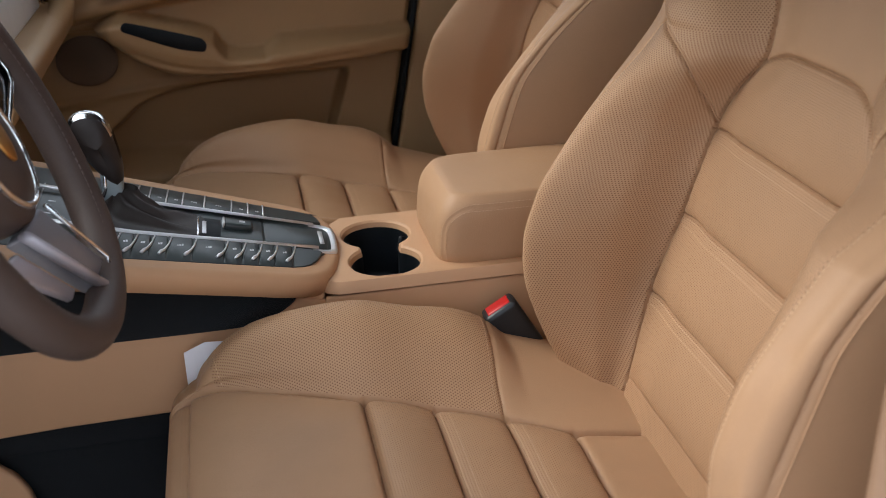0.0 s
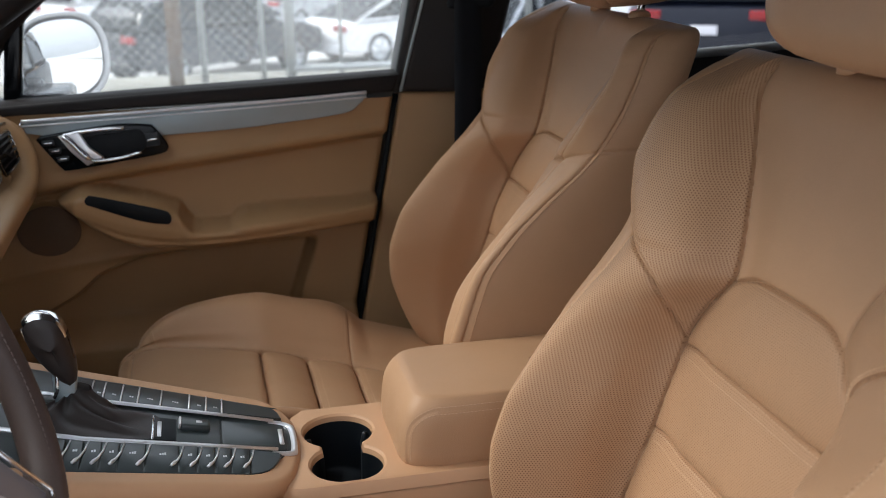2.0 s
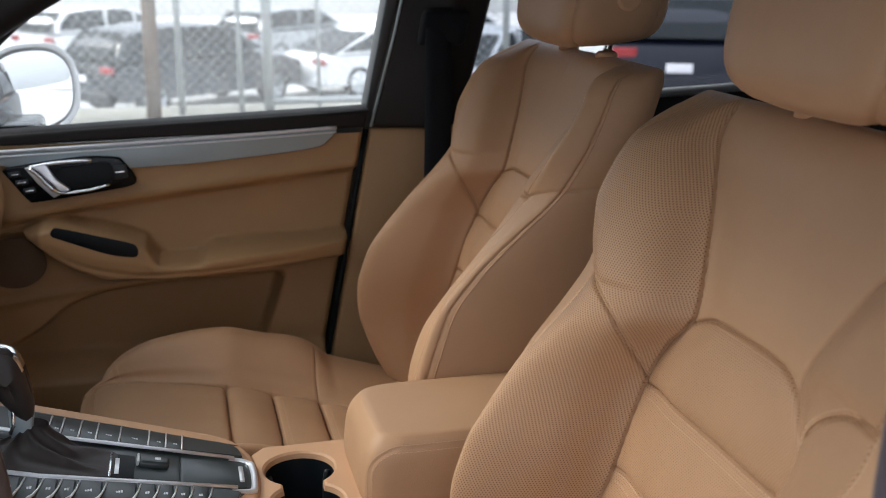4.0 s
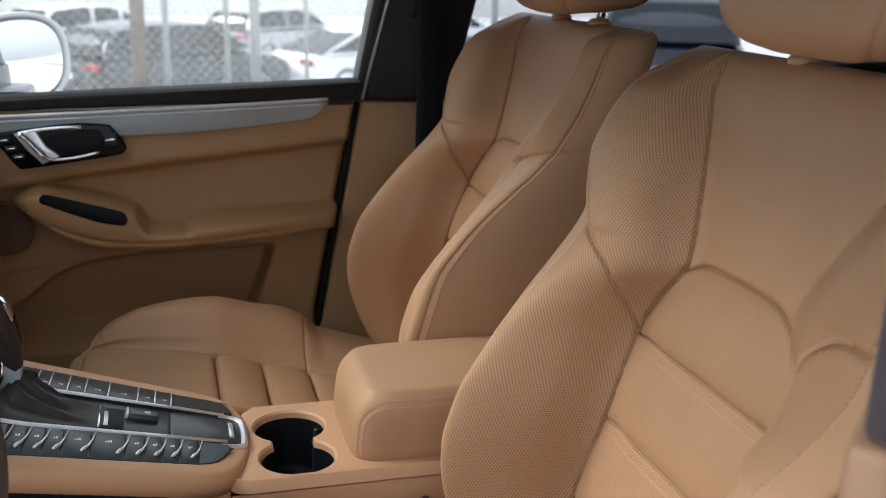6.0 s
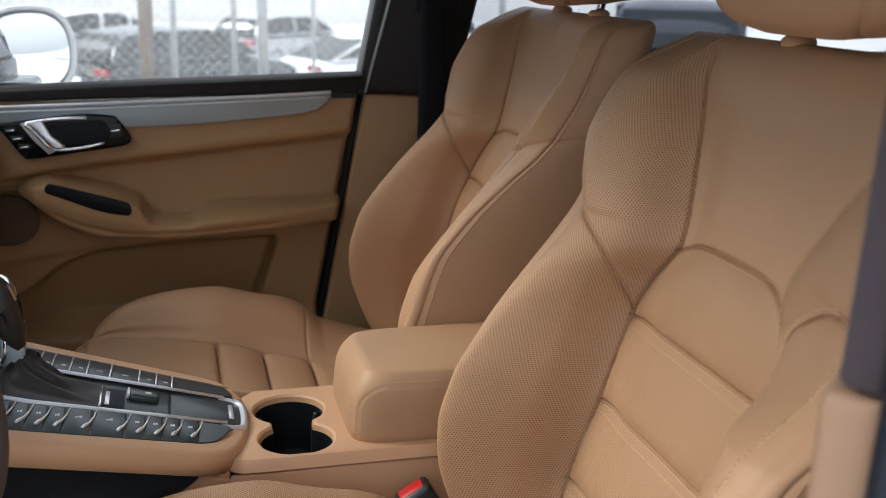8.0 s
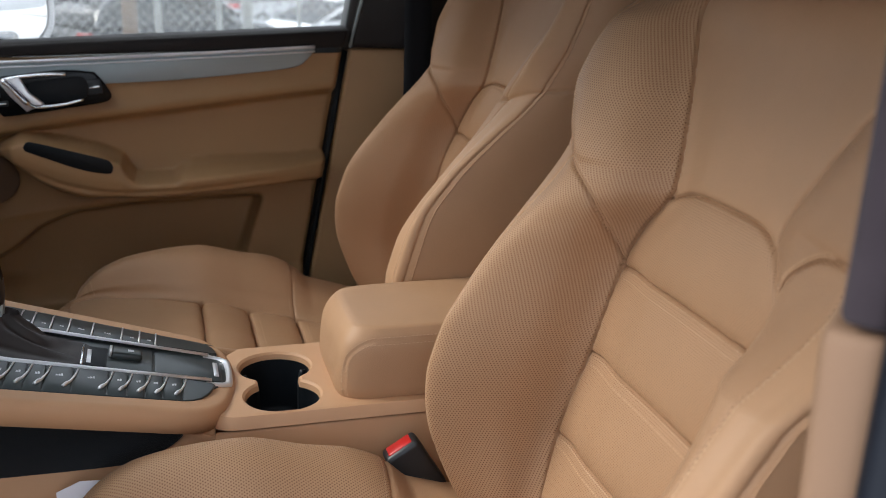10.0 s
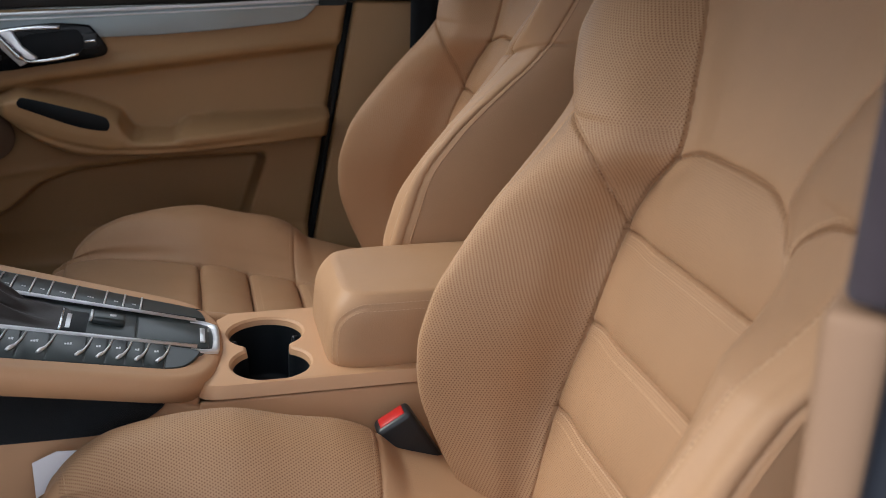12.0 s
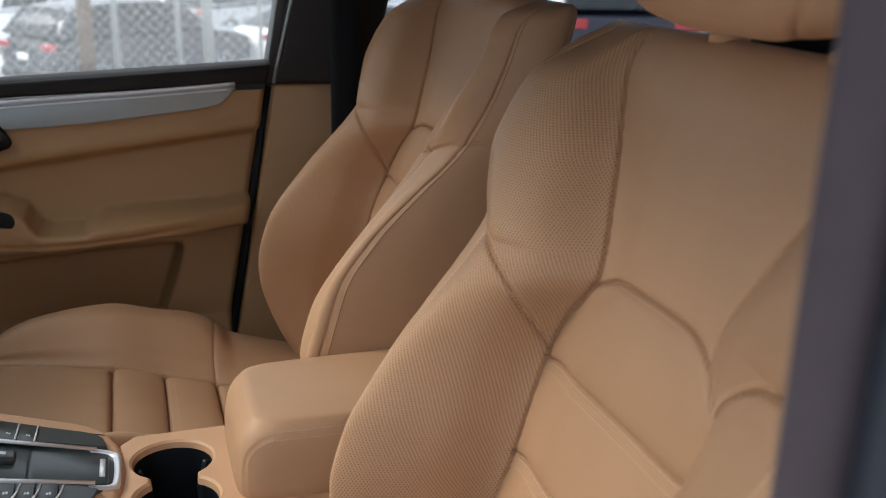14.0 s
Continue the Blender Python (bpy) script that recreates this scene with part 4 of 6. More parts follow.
box("switch_mark", door, M_CHROME, ZX((-.293, 1.0990, 1.046)) @ pose(0, 0, 0, 0, 0, 8), (.016, .003, .001), .0004)
cupd = slab([(x, y) for x, y in ring_round(.098, .040, .016)], .004, ZX((-.352, 1.1025, 1.042)) @ pose(0, 0, 0, 0, 0, 6), .001)
part("handle_recess", cupd, M_WELL, door, "black handle recess")
hand_line = smooth_line([(-.436, 1.060), (-.425, 1.052), (-.412, 1.036), (-.398, 1.022), (-.384, 1.017), (-.345, 1.020), (-.312, 1.027)], 6)
part("door_pull", tube([(x, 1.092 - .006 * math.sin(math.pi * i / (len(hand_line) - 1)), z) for i, (x, z) in enumerate(hand_line)],
                       [.0075 if i < 18 else .0055 - .00006 * i for i in range(len(hand_line))], 12, squash=(1, .7)), M_CHROME, door, "satin chrome pull handle")
part("door_pull_rim", tube([(x, 1.096, z) for x, z in smooth_line([(-.440, 1.061), (-.41, 1.066), (-.37, 1.069), (-.338, 1.069)], 6)], .0035, 10), M_CHROME, door, "satin chrome rim")
part("door_pull_blade", slab([(-.446, 1.061), (-.412, 1.067), (-.398, 1.040), (-.376, 1.021), (-.404, 1.008), (-.428, 1.034)], .008, ZX((0, 1.0985, 0)), .002), M_SATINCHROME, door, "brushed metal blade")

pk = smooth_line([(-.426, .952), (-.421, .9590), (-.410, .9595), (-.355, .9440), (-.300, .9275), (-.289, .9215), (-.285, .912), (-.288, .9035), (-.297, .9015), (-.34, .9110), (-.412, .9405), (-.423, .9455), (-.426, .952)], 4).tolist()[:-1]
pk = [(x + .014, z + .003) for x, z in pk]
ym = min(on_door(-.36, .93), on_door(-.30, .91))
part("armrest_pocket", slab(pk, .0025, ZX((0, ym + .002, 0)), .0010), M_WELL, door, "black grip pocket in the armrest")
# shade in the gap behind the door, built as a black strip
part("gap_strip", tube([(door_edge(z) + .0055, 1.128, z) for z in (.44, .60, .75, .90, 1.0, 1.10)], .0055, 10), M_WELL, door, "black strip standing for the dark door gap")
bm = lathe([(.046, 0), (.046, .001), (.043, .002), (.0, .003)], ZX((-.485, 1.1325, .886)) @ Matrix.Diagonal((1.18, 1, 1, 1)), 40)
part("speaker_grille", bm, M_GRILLE, door, "brown mesh loudspeaker grille")

pw = structure("window_1", "clear passenger door window with dark frame", "car window")
# frame rails: rear upright, roof rail, front upright
part("window_frame", soften(prism([(.137, 1.13), (.137, 1.19), (.165, 1.19), (.165, 1.13)], 1.10, 1.52, (.075, -.06), 4), .005), M_BLACK, pw, "black rear window frame")
part("window_frame", tube(smooth_line([(-.62, 1.20, 1.10), (-.50, 1.175, 1.262), (-.34, 1.14, 1.375), (-.10, 1.11, 1.47), (.24, 1.09, 1.52)], 8), .020, 12), M_BROWNTRIM, pw, "dark brown window surround")
box("quarter_bar", pw, M_GLOSS, pose(-.513, 1.185, 1.19, 0, 8, 0), (.030, .03, .22), .006, 2, "black quarter bar")
bm = bmesh.new()
bm.faces.new([bm.verts.new(v) for v in ((-.62, 1.183, 1.07), (.145, 1.183, 1.10), (.21, 1.125, 1.50), (-.14, 1.125, 1.47), (-.36, 1.155, 1.36), (-.52, 1.175, 1.25))])
bmesh.ops.solidify(bm, geom=bm.faces, thickness=.004)
glass = part("pane", bm, M_GLASS, pw, "clear side glass", smooth=False)
glass.visible_shadow = False

# front screen pillar on the far side
ap = structure("pillar_front", "dark brown windscreen pillar trim", "pillar")
part("pillar_trim", tube(smooth_line([(-.78, 1.10, 1.08), (-.60, 1.085, 1.225), (-.42, 1.07, 1.345), (-.20, 1.06, 1.46), (.10, 1.05, 1.56)], 8), .034, 14, squash=(1, 1.1)), M_BROWNTRIM, ap)
ap2 = structure("pillar_front_near", "dark brown windscreen pillar trim", "pillar")
part("pillar_trim", tube(smooth_line([(-.95, -.42, 1.06), (-.80, -.41, 1.2), (-.62, -.39, 1.36), (-.40, -.37, 1.52), (-.30, -.36, 1.58)], 8), .034, 14), M_BROWNTRIM, ap2)

# far middle pillar with belt
bp = structure("pillar_far", "dark upper and tan lower trim of the far pillar", "pillar")
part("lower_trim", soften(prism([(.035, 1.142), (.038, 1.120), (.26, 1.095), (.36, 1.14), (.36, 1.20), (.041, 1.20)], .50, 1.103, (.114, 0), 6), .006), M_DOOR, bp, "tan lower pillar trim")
part("upper_trim", soften(prism([(.146, 1.132), (.151, 1.110), (.24, 1.075), (.315, 1.10), (.325, 1.17), (.15, 1.18)], 1.105, 1.56, (.10, -.05), 6), .010), M_BROWNTRIM, bp, "dark brown upper pillar trim")
# highlight along the upper trim's edge, put in as a pale strip
part("edge_highlight", tube([(.150, 1.114, 1.106), (.193, 1.092, 1.28), (.250, 1.062, 1.56)], .0028, 8), M_BRUSHED, bp, "pale strip standing for an edge highlight")
part("belt_guide", soften(prism([(.222, 1.062), (.226, 1.046), (.30, 1.040), (.315, 1.062)], 1.255, 1.315, (.01, 0), 2), .008), M_BELT, bp, "black belt guide")
sb = thing("seat_belt", (.25, 1.05, 1.3), "black webbing seat belt hanging on the far pillar", "seat belt")
bm = bmesh.new()
rows = []
for i in range(15):
    t = i / 14
    z, x, y = .02 - t * .62, .012 - .020 * t, .0 - .018 * math.sin(math.pi * t) - .02 * t
    rows.append([bm.verts.new((x + dx, y + dy, z)) for dx, dy in ((-.024, 0), (-.008, -.002), (.008, -.002), (.024, 0), (.024, .0022), (-.024, .0022))])
for a, b in zip(rows, rows[1:]):
    for k in range(6):
        bm.faces.new((a[k], a[(k + 1) % 6], b[(k + 1) % 6], b[k]))
bmesh.ops.recalc_face_normals(bm, faces=bm.faces)
part("webbing", bm, M_BELT, sb)

# rear door behind the far pillar
rd = structure("door_2", "closed rear door, darkened for shade, with a metal belt strip", "car door")
bm = slab([(.34, .50), (1.45, .50), (1.50, 1.175), (.36, 1.135)], .06, ZX((0, 1.20, 0)), .015, 3)
# the shadow on this lining is put into its dark brown colour
part("lining", bm, M_BROWNTRIM, rd, "rear door lining coloured dark for shade")
part("belt_strip", tube([(.36, 1.138, 1.128), (.704, 1.130, 1.148), (1.48, 1.125, 1.182)], .009, 10), M_GALV, rd, "satin metal belt strip")
part("window_frame", tube(smooth_line([(1.50, 1.15, 1.16), (1.46, 1.12, 1.40), (1.30, 1.10, 1.52), (.42, 1.08, 1.53)], 8), .022, 10), M_BLACK, rd)
bm = bmesh.new()
bm.faces.new([bm.verts.new(v) for v in ((.33, 1.165, 1.12), (1.50, 1.165, 1.16), (1.44, 1.11, 1.50), (.38, 1.11, 1.53))])
bmesh.ops.solidify(bm, geom=bm.faces, thickness=.004)
g2 = part("pane", bm, M_PRIVACY, rd, "clear rear side glass", smooth=False)
g2.visible_shadow = False

# unseen rear door, added so that no daylight floods in from behind
nd = structure("door_3", "unseen closed rear door added behind the near pillar to cut light", "car door")
box("lining", nd, M_BROWNTRIM, pose(.96, -.47, .76), (1.34, .07, .78), .02, 3, "rear door lining coloured dark for shade")
bm = bmesh.new()
bm.faces.new([bm.verts.new(v) for v in ((.29, -.46, 1.14), (1.60, -.46, 1.16), (1.54, -.40, 1.58), (.33, -.40, 1.58))])
bmesh.ops.solidify(bm, geom=bm.faces, thickness=.004)
part("pane", bm, M_PRIVACY, nd, "smoked rear side glass", smooth=False)

bench = thing("rear_bench", (1.05, .37, .32), "dark rear bench seat in the shade", "car seat")
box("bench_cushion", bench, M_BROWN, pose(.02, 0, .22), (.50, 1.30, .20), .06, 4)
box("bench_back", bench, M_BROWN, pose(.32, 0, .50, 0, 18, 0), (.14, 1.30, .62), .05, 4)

# ---- dashboard ----
dash = structure("dashboard", "tan and dark brown dashboard with metal trim and round vent", "dashboard")


def sweep_y(profile, y0, y1, n=2, mat=None, name="", label=""):
    bm = bmesh.new()
    rings = [[bm.verts.new((x, y0 + (y1 - y0) * i / n, z)) for x, z in profile] for i in range(n + 1)]
    for a, b in zip(rings, rings[1:]):
        for k in range(len(profile)):
            bm.faces.new((a[k], a[(k + 1) % len(profile)], b[(k + 1) % len(profile)], b[k]))
    bm.faces.new(rings[0][::-1])
    bm.faces.new(rings[-1])
    bmesh.ops.recalc_face_normals(bm, faces=bm.faces)
    soften(bm, .008, 3, 30)
    return part(name, bm, mat, dash, label)


sweep_y([(-1.19, 1.06), (-.62, 1.150), (-.555, 1.140), (-.545, 1.112), (-.60, 1.09), (-1.19, 1.02)], -.38, 1.06, 4, M_BROWNTRIM, "dash_top", "dark brown soft dash top")
sweep_y([(-.62, 1.10), (-.542, 1.108), (-.534, 1.09), (-.532, 1.00), (-.62, .99)], .58, 1.04, 3, M_PALEMETAL, "dash_metal", "pale satin metal dash panel")
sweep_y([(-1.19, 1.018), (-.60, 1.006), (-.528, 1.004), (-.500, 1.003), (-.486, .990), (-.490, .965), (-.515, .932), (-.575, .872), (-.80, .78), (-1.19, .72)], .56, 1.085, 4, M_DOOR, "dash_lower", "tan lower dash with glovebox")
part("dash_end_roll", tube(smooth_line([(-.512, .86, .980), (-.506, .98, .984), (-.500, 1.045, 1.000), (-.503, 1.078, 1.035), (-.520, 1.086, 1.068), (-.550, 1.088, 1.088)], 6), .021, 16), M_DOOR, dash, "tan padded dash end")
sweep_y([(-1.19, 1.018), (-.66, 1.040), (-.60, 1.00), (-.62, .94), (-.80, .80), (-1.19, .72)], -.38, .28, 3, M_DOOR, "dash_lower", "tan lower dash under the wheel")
# slanted side vent in the metal panel
va, vb, vc, vd = Vector((-.5285, .915, 1.090)), Vector((-.520, 1.048, 1.084)), Vector((-.508, 1.052, 1.033)), Vector((-.5285, 1.040, 1.008))
bm = bmesh.new()
bm.faces.new([bm.verts.new(v) for v in (va, vb, vc, vd)])
bmesh.ops.solidify(bm, geom=bm.faces, thickness=.006)
part("vent_well", bm, M_WELL, dash, "black side air vent", smooth=False)
for k in range(6):
    t = (k + .5) / 6
    p, q = va.lerp(vd, t), vb.lerp(vc, t)
    part("vent_slat", tube([p + Vector((.004, 0, 0)), q + Vector((.004, 0, 0))], .0032, 8, squash=(1, .5)), M_BLACK, dash)
for p, q, r in ((va, vd, .0018), (va, vb, .0022), (vb, vc, .0018), (vc, vd, .0010)):
    part("vent_edge", tube([p + Vector((.003, 0, .001)), p.lerp(q, .5) + Vector((.005, 0, .001)), q + Vector((.003, 0, .001))], r, 8), M_CHROME, dash, "chrome vent edge")
part("dash_strip", tube([(-.536, .58, 1.112), (-.532, .90, 1.108), (-.522, 1.055, 1.094)], .0035, 8), M_CHROME, dash, "chrome dash strip")

# windscreen over the dash
ws = structure("window_2", "clear windscreen over the dashboard", "car window")
bm = bmesh.new()
bm.faces.new([bm.verts.new(v) for v in ((-1.18, -.40, 1.08), (-1.18, 1.14, 1.08), (-.405, 1.04, 1.585), (-.405, -.33, 1.585))])
bmesh.ops.solidify(bm, geom=bm.faces, thickness=.005)
g3 = part("pane", bm, M_SCREEN, ws, "windscreen glass", smooth=False)
g3.visible_shadow = False
bonnet = structure("bonnet", "white painted bonnet ahead of the windscreen", "car bonnet")
box("bonnet_skin", bonnet, M_WHITEPAINT, pose(-1.80, .37, .98, 0, -6, 0), (1.20, 1.62, .10), .04, 4)


# ---- centre console ----
console = thing("centre_console", (-.12, .41, .30), "tan leather centre console with black control panel", "console")
CB = Vector((-.12, .41, .30))
PM = frame_at((-.124, .425, .785), (-.958, 0, .287), (.287, 0, .958))  # x forward along the panel, y to the driver, z out of it


PM_BACK = PM.inverted()


def widened(p):
    """The panel spreads towards the driver as it runs forward."""
    q = PM_BACK @ p
    x = min(max(q.x, 0.0), .30)
    to = (-.0745 + .018 * x, -.0262 + .085 * x, .0470 + .197 * x, .0995 + .242 * x)
    if -.26 < q.z < .05 and q.x > -.02:
        d = float(np.interp(q.y, (-.128, -.098, -.0415, .0535, .107), (to[0] + .086, to[0] + .098, to[1] + .0415, to[2] - .0535, to[3] - .107)))
        q.y += d * min(1.0, max(0.0, (q.x + .02) / .03))
    return PM @ q


FLARED = {"surround", "panel_base", "bezel", "chrome_rail", "storage_lid", "lid_grip", "middle_plate", "parking_switch", "switch_edge", "parking_mark", "gate_plate",
          "gate_frame", "gate_badge", "control_key", "key_mark", "key_divider", "blank_key"}


def cpart(name, bm, mat, parent=None, label="", smooth=True):
    if name in FLARED:
        for v in bm.verts:
            v.co = widened(v.co)
    bmesh.ops.translate(bm, verts=bm.verts, vec=-CB)
    return part(name, bm, mat, parent or console, label, smooth)


def cbox(name, m, size, mat, r=.002, seg=2, label="", parent=None):
    bm = bmesh.new()
    rounded(bm, m, size, r, seg)
    return cpart(name, bm, mat, parent, label)


# tan surround and its flanks
nose = smooth_line([(.50, .142), (.30, .138), (.12, .135), (.07, .1345), (.042, .130), (.023, .118), (.010, .098), (.002, .072), (-.003, .045), (-.0065, .010), (-.0055, -.022), (-.002, -.055), (.005, -.085), (.018, -.107), (.045, -.1185), (.09, -.121), (.30, -.126), (.50, -.130)], 5).tolist()
cpart("surround", slab(nose[::-1], .027, PM @ pose(0, 0, -.0215), .011, 7), M_TANPLASTIC, label="tan padded surround")
cpart("panel_base", slab(smooth_line([(.50, .109), (.10, .108), (.066, .1050), (.047, .0955), (.033, .077), (.020, .060), (.006, .036), (.002, .006), (.005, -.022), (.012, -.044), (.019, -.066), (.026, -.083), (.037, -.093), (.056, -.0985), (.50, -.108)], 4).tolist()[::-1], .008, PM @ pose(0, 0, -.0016), .0015), M_SATIN, label="satin black panel base")
# satin bezel round the rear end
arc_o = smooth_line([(.036, .0605), (.018, .0602), (.0075, .0560), (.0032, .045), (.0014, .006), (.0024, -.031), (.0062, -.0425), (.016, -.0480), (.036, -.0485)], 6)
arc_i = smooth_line([(.036, .0525), (.023, .0522), (.0160, .0490), (.0128, .038), (.0112, .004), (.0122, -.024), (.0152, -.035), (.022, -.0400), (.036, -.0405)], 6)
bm = bmesh.new()
rings = [[bm.verts.new(PM @ Vector((*(o + (q - o) * k), z))) for o, q in zip(arc_o, arc_i)] for k, z in ((0, .001), (.0, .0060), (.06, .0078), (.20, .0090), (.45, .0096), (.68, .0090), (.82, .0078), (.86, .006), (.86, .001))]
for a, b in zip(rings, rings[1:]):
    for k in range(len(a) - 1):
        bm.faces.new((a[k], a[k + 1], b[k + 1], b[k]))
bmesh.ops.recalc_face_normals(bm, faces=bm.faces)
cpart("bezel", bm, M_SATINCHROME, label="satin chrome bezel")
for y in (.0535, -.0415):
    cpart("chrome_rail", tube([PM @ Vector((x, y, .0110)) for x in (.03, .12, .25, .45)], .0034, 10, squash=(1.15, .5)), M_SATINCHROME, label="chrome rail")
# middle: lid, brake switch, gate plate
cpart("storage_lid", slab(ring_round(.080, .086, .010), .003, PM @ pose(.0555, .006, .0048), .0012), M_SATIN, label="satin grey-black lid")
cbox("lid_grip", PM @ pose(.0225, .006, .0088), (.006, .050, .002), M_SATINCHROME, .0009, label="chrome grip")
cpart("middle_plate", slab(ring_round(.088, .086, .004), .004, PM @ pose(.1405, .006, .0035), .0012), M_SATIN)
cbox("parking_switch", PM @ pose(.128, -.002, .0105), (.036, .024, .010), M_SATIN, .004, 3, label="black parking brake switch")
cbox("switch_edge", PM @ pose(.1465, -.002, .0125), (.003, .022, .007), M_SATINCHROME, .001)
cbox("parking_mark", PM @ pose(.124, -.002, .0157), (.007, .006, .0008), M_MARK, .0003)
cpart("gate_plate", slab(ring_round(.030, .060, .003), .002, PM @ pose(.164, .010, .0062), .0006), M_WELL)
cbox("gate_frame", PM @ pose(.1765, .010, .0085), (.003, .062, .003), M_CHROME, .001)
cbox("gate_badge", PM @ pose(.1690, .012, .0085), (.005, .040, .001), M_SATINCHROME, .0004, label="chrome script plate")
# rows of keys on both flanks, with chrome dividers between them
keys_far = [-.379, -.365, -.351, -.331, -.312, -.286, -.253, -.233, -.214]
keys_near = [-.400, -.380, -.362, -.344, -.326, -.299, -.264, -.244, -.225, -.207, -.186]
TX = lambda xw: (-.124 - xw) / .958


def key_row(stops, y0, y1, tilt, sign):
    yc = (y0 + y1) / 2
    for a, b in zip(stops, stops[1:]):
        xa, xb = TX(a), TX(b)
        m = PM @ pose((xa + xb) / 2, yc, .0045, tilt, 0, 0)
        key = cbox("control_key", m, (abs(xa - xb) - .0007, abs(y1 - y0), .009), M_SATIN, .0012, 2)
        for k in range(2 if abs(xa - xb) < .022 else 3):
            cbox("key_mark", m @ pose(-.003 + .0026 * k, sign * (-.008 + .0006 * k), .0046), (.0021, .0042 - .0008 * k, .0003), M_MARK, .0001, 1, parent=None)
    for s in stops[1:]:
        x = TX(s)
        m = PM @ pose(x, yc, .0045, tilt, 0, 0)
        w = y1 - y0
        if sign > 0:
            pts = [m @ Vector((-.0045, -.46 * w, .0050)), m @ Vector((-.002, -.15 * w, .0056)), m @ Vector((.002, .10 * w, .0060)), m @ Vector((.0055, .20 * w, .0060)), m @ Vector((.0085, .28 * w, .0052))]
            rr = [.0010, .0011, .0015, .0023, .0017]
        else:
            pts = [m @ Vector((.001, -.48 * w, .0050)), m @ Vector((.0, 0, .0062)), m @ Vector((-.0005, .3 * w, .0064)), m @ Vector((-.001, .46 * w, .0050))]
            rr = [.0011, .0010, .0010, .0013]
        cpart("key_divider", tube(pts, rr, 8), M_SATINCHROME, label="chrome key divider")


key_row(keys_near, .057, .107, -6, 1)
key_row(keys_far, -.045, -.098, 5, -1)
near_end = [(TX(-.186) - .0006, .0585), (TX(-.186) - .0006, .1065), (.061, .1062), (.052, .1040), (.043, .0985), (.036, .0895), (.030, .0775), (.0262, .0655), (.030, .0620), (.040, .0610)]
far_end = [(TX(-.214) - .0006, -.0465), (TX(-.214) - .0006, -.098), (.045, -.0978), (.034, -.0955), (.026, -.0900), (.0215, -.0800), (.0195, -.066), (.0185, -.0545), (.026, -.0505), (.036, -.0505)]
sharp(cpart("blank_key", slab(near_end[::-1], .0045, PM @ pose(0, .082, .0045, -6, 0, 0) @ pose(0, -.082, 0), .0012), M_SATIN), 20)
sharp(cpart("blank_key", slab(far_end[::-1], .0045, PM @ pose(0, -.0715, .0045, 5, 0, 0) @ pose(0, .0715, 0), .0015), M_SATIN), 20)
# front keypad ahead of the lever
for i in range(3):
    for j in range(4):
        cbox("control_key", PM @ pose(.345 + .030 * i, -.048 + .034 * j, .002), (.027, .030, .008), M_SATIN, .002, 2)
        cbox("key_mark", PM @ pose(.345 + .030 * i, -.048 + .034 * j, .0064), (.008, .003, .0005), M_MARK, .0001, 1)
    cbox("key_divider", PM @ pose(.3595 + .030 * i, .003, .004), (.002, .130, .006), M_SATINCHROME, .0008)

# leather boot and gear lever
lever = thing("gear_lever", (-.372, .415, .845), "dark brown leather gear lever with chrome cap and boot", "gear lever")
LB = Vector((-.372, .415, .845))
R, C = 26, 48
P = np.zeros((R, C + 1, 3))
for i in range(R):
    t = i / (R - 1)
    for j in range(C + 1):
        w = 2 * math.pi * j / C
        e = .45 + .5 * t
        cx, sy = math.copysign(abs(math.cos(w)) ** e, math.cos(w)), math.copysign(abs(math.sin(w)) ** e, math.sin(w))
        k = (1 - t) ** 1.6
        hx, hy = .072 * k + .012 * (1 - k), .038 * k + .012 * (1 - k)
        fold = 1 + .06 * math.sin(9 * w + 7 * t) * math.sin(math.pi * min(1, t * 1.2)) * (1 - t * .5)
        xx = .240 + .024 * t ** .7 + hx * cx * fold
        zz = .0086 + .022 * t ** 1.6 + .003 * math.sin(5 * w + 12 * t) * math.sin(math.pi * t)
        foot = PM @ Vector((xx, .006 + hy * sy * fold, zz))
        P[i, j] = foot.lerp(widened(foot), 1 - t)
panels(P - np.array(LB), arc_uv(P), np.ones((R - 1, C), int), {1: ("boot", M_BOOT, "soft brown leather boot")}, lever)
kn = lambda x, y, z: Vector((x, y, z)) - LB
part("stem", slab([(-.397, .878), (-.376, .868), (-.371, .902), (-.378, .915), (-.396, .923)], .020, frame_at(kn(0, .424, 0), (1, 0, 0), (0, -1, 0)), .003, 2), M_BRUSHED, lever, "satin metal stem plate")
part("stem_edge", tube([kn(-.390, .4025, .918), kn(-.392, .4025, .895), kn(-.396, .403, .886)], .0022, 8), M_CHROME, lever, "chrome stem edge")
# grip: one side outline, swelling to a rounded body
side = smooth_line([(-.377, .9015), (-.371, .908), (-.3685, .925), (-.370, .945), (-.375, .970), (-.384, .988), (-.400, .9945), (-.413, .9925), (-.4215, .985), (-.421, .970), (-.414, .948), (-.402, .928), (-.388, .910), (-.377, .9015)], 8)
K, S = len(side), 27
mid = np.array((-.392, .955))
G = np.zeros((S, K, 3))
for i in range(S):
    v = math.sin(math.pi / 2 * (-1 + 2 * i / (S - 1)))
    k = max(0.0, 1 - abs(v) ** 2.6) ** .5
    G[i, :, 0] = mid[0] + (side[:, 0] - mid[0]) * k
    G[i, :, 2] = mid[1] + (side[:, 1] - mid[1]) * k - .006
    G[i, :, 1] = .412 + .025 * v * (.72 + .28 * np.clip((side[:, 1] - .90) / .07, 0, 1))
vv = np.abs(np.sin(np.pi / 2 * np.linspace(-1, 1, S)))
top = (side[:, 1] > .966) & (np.arange(K) > 20) & (np.arange(K) < 78)
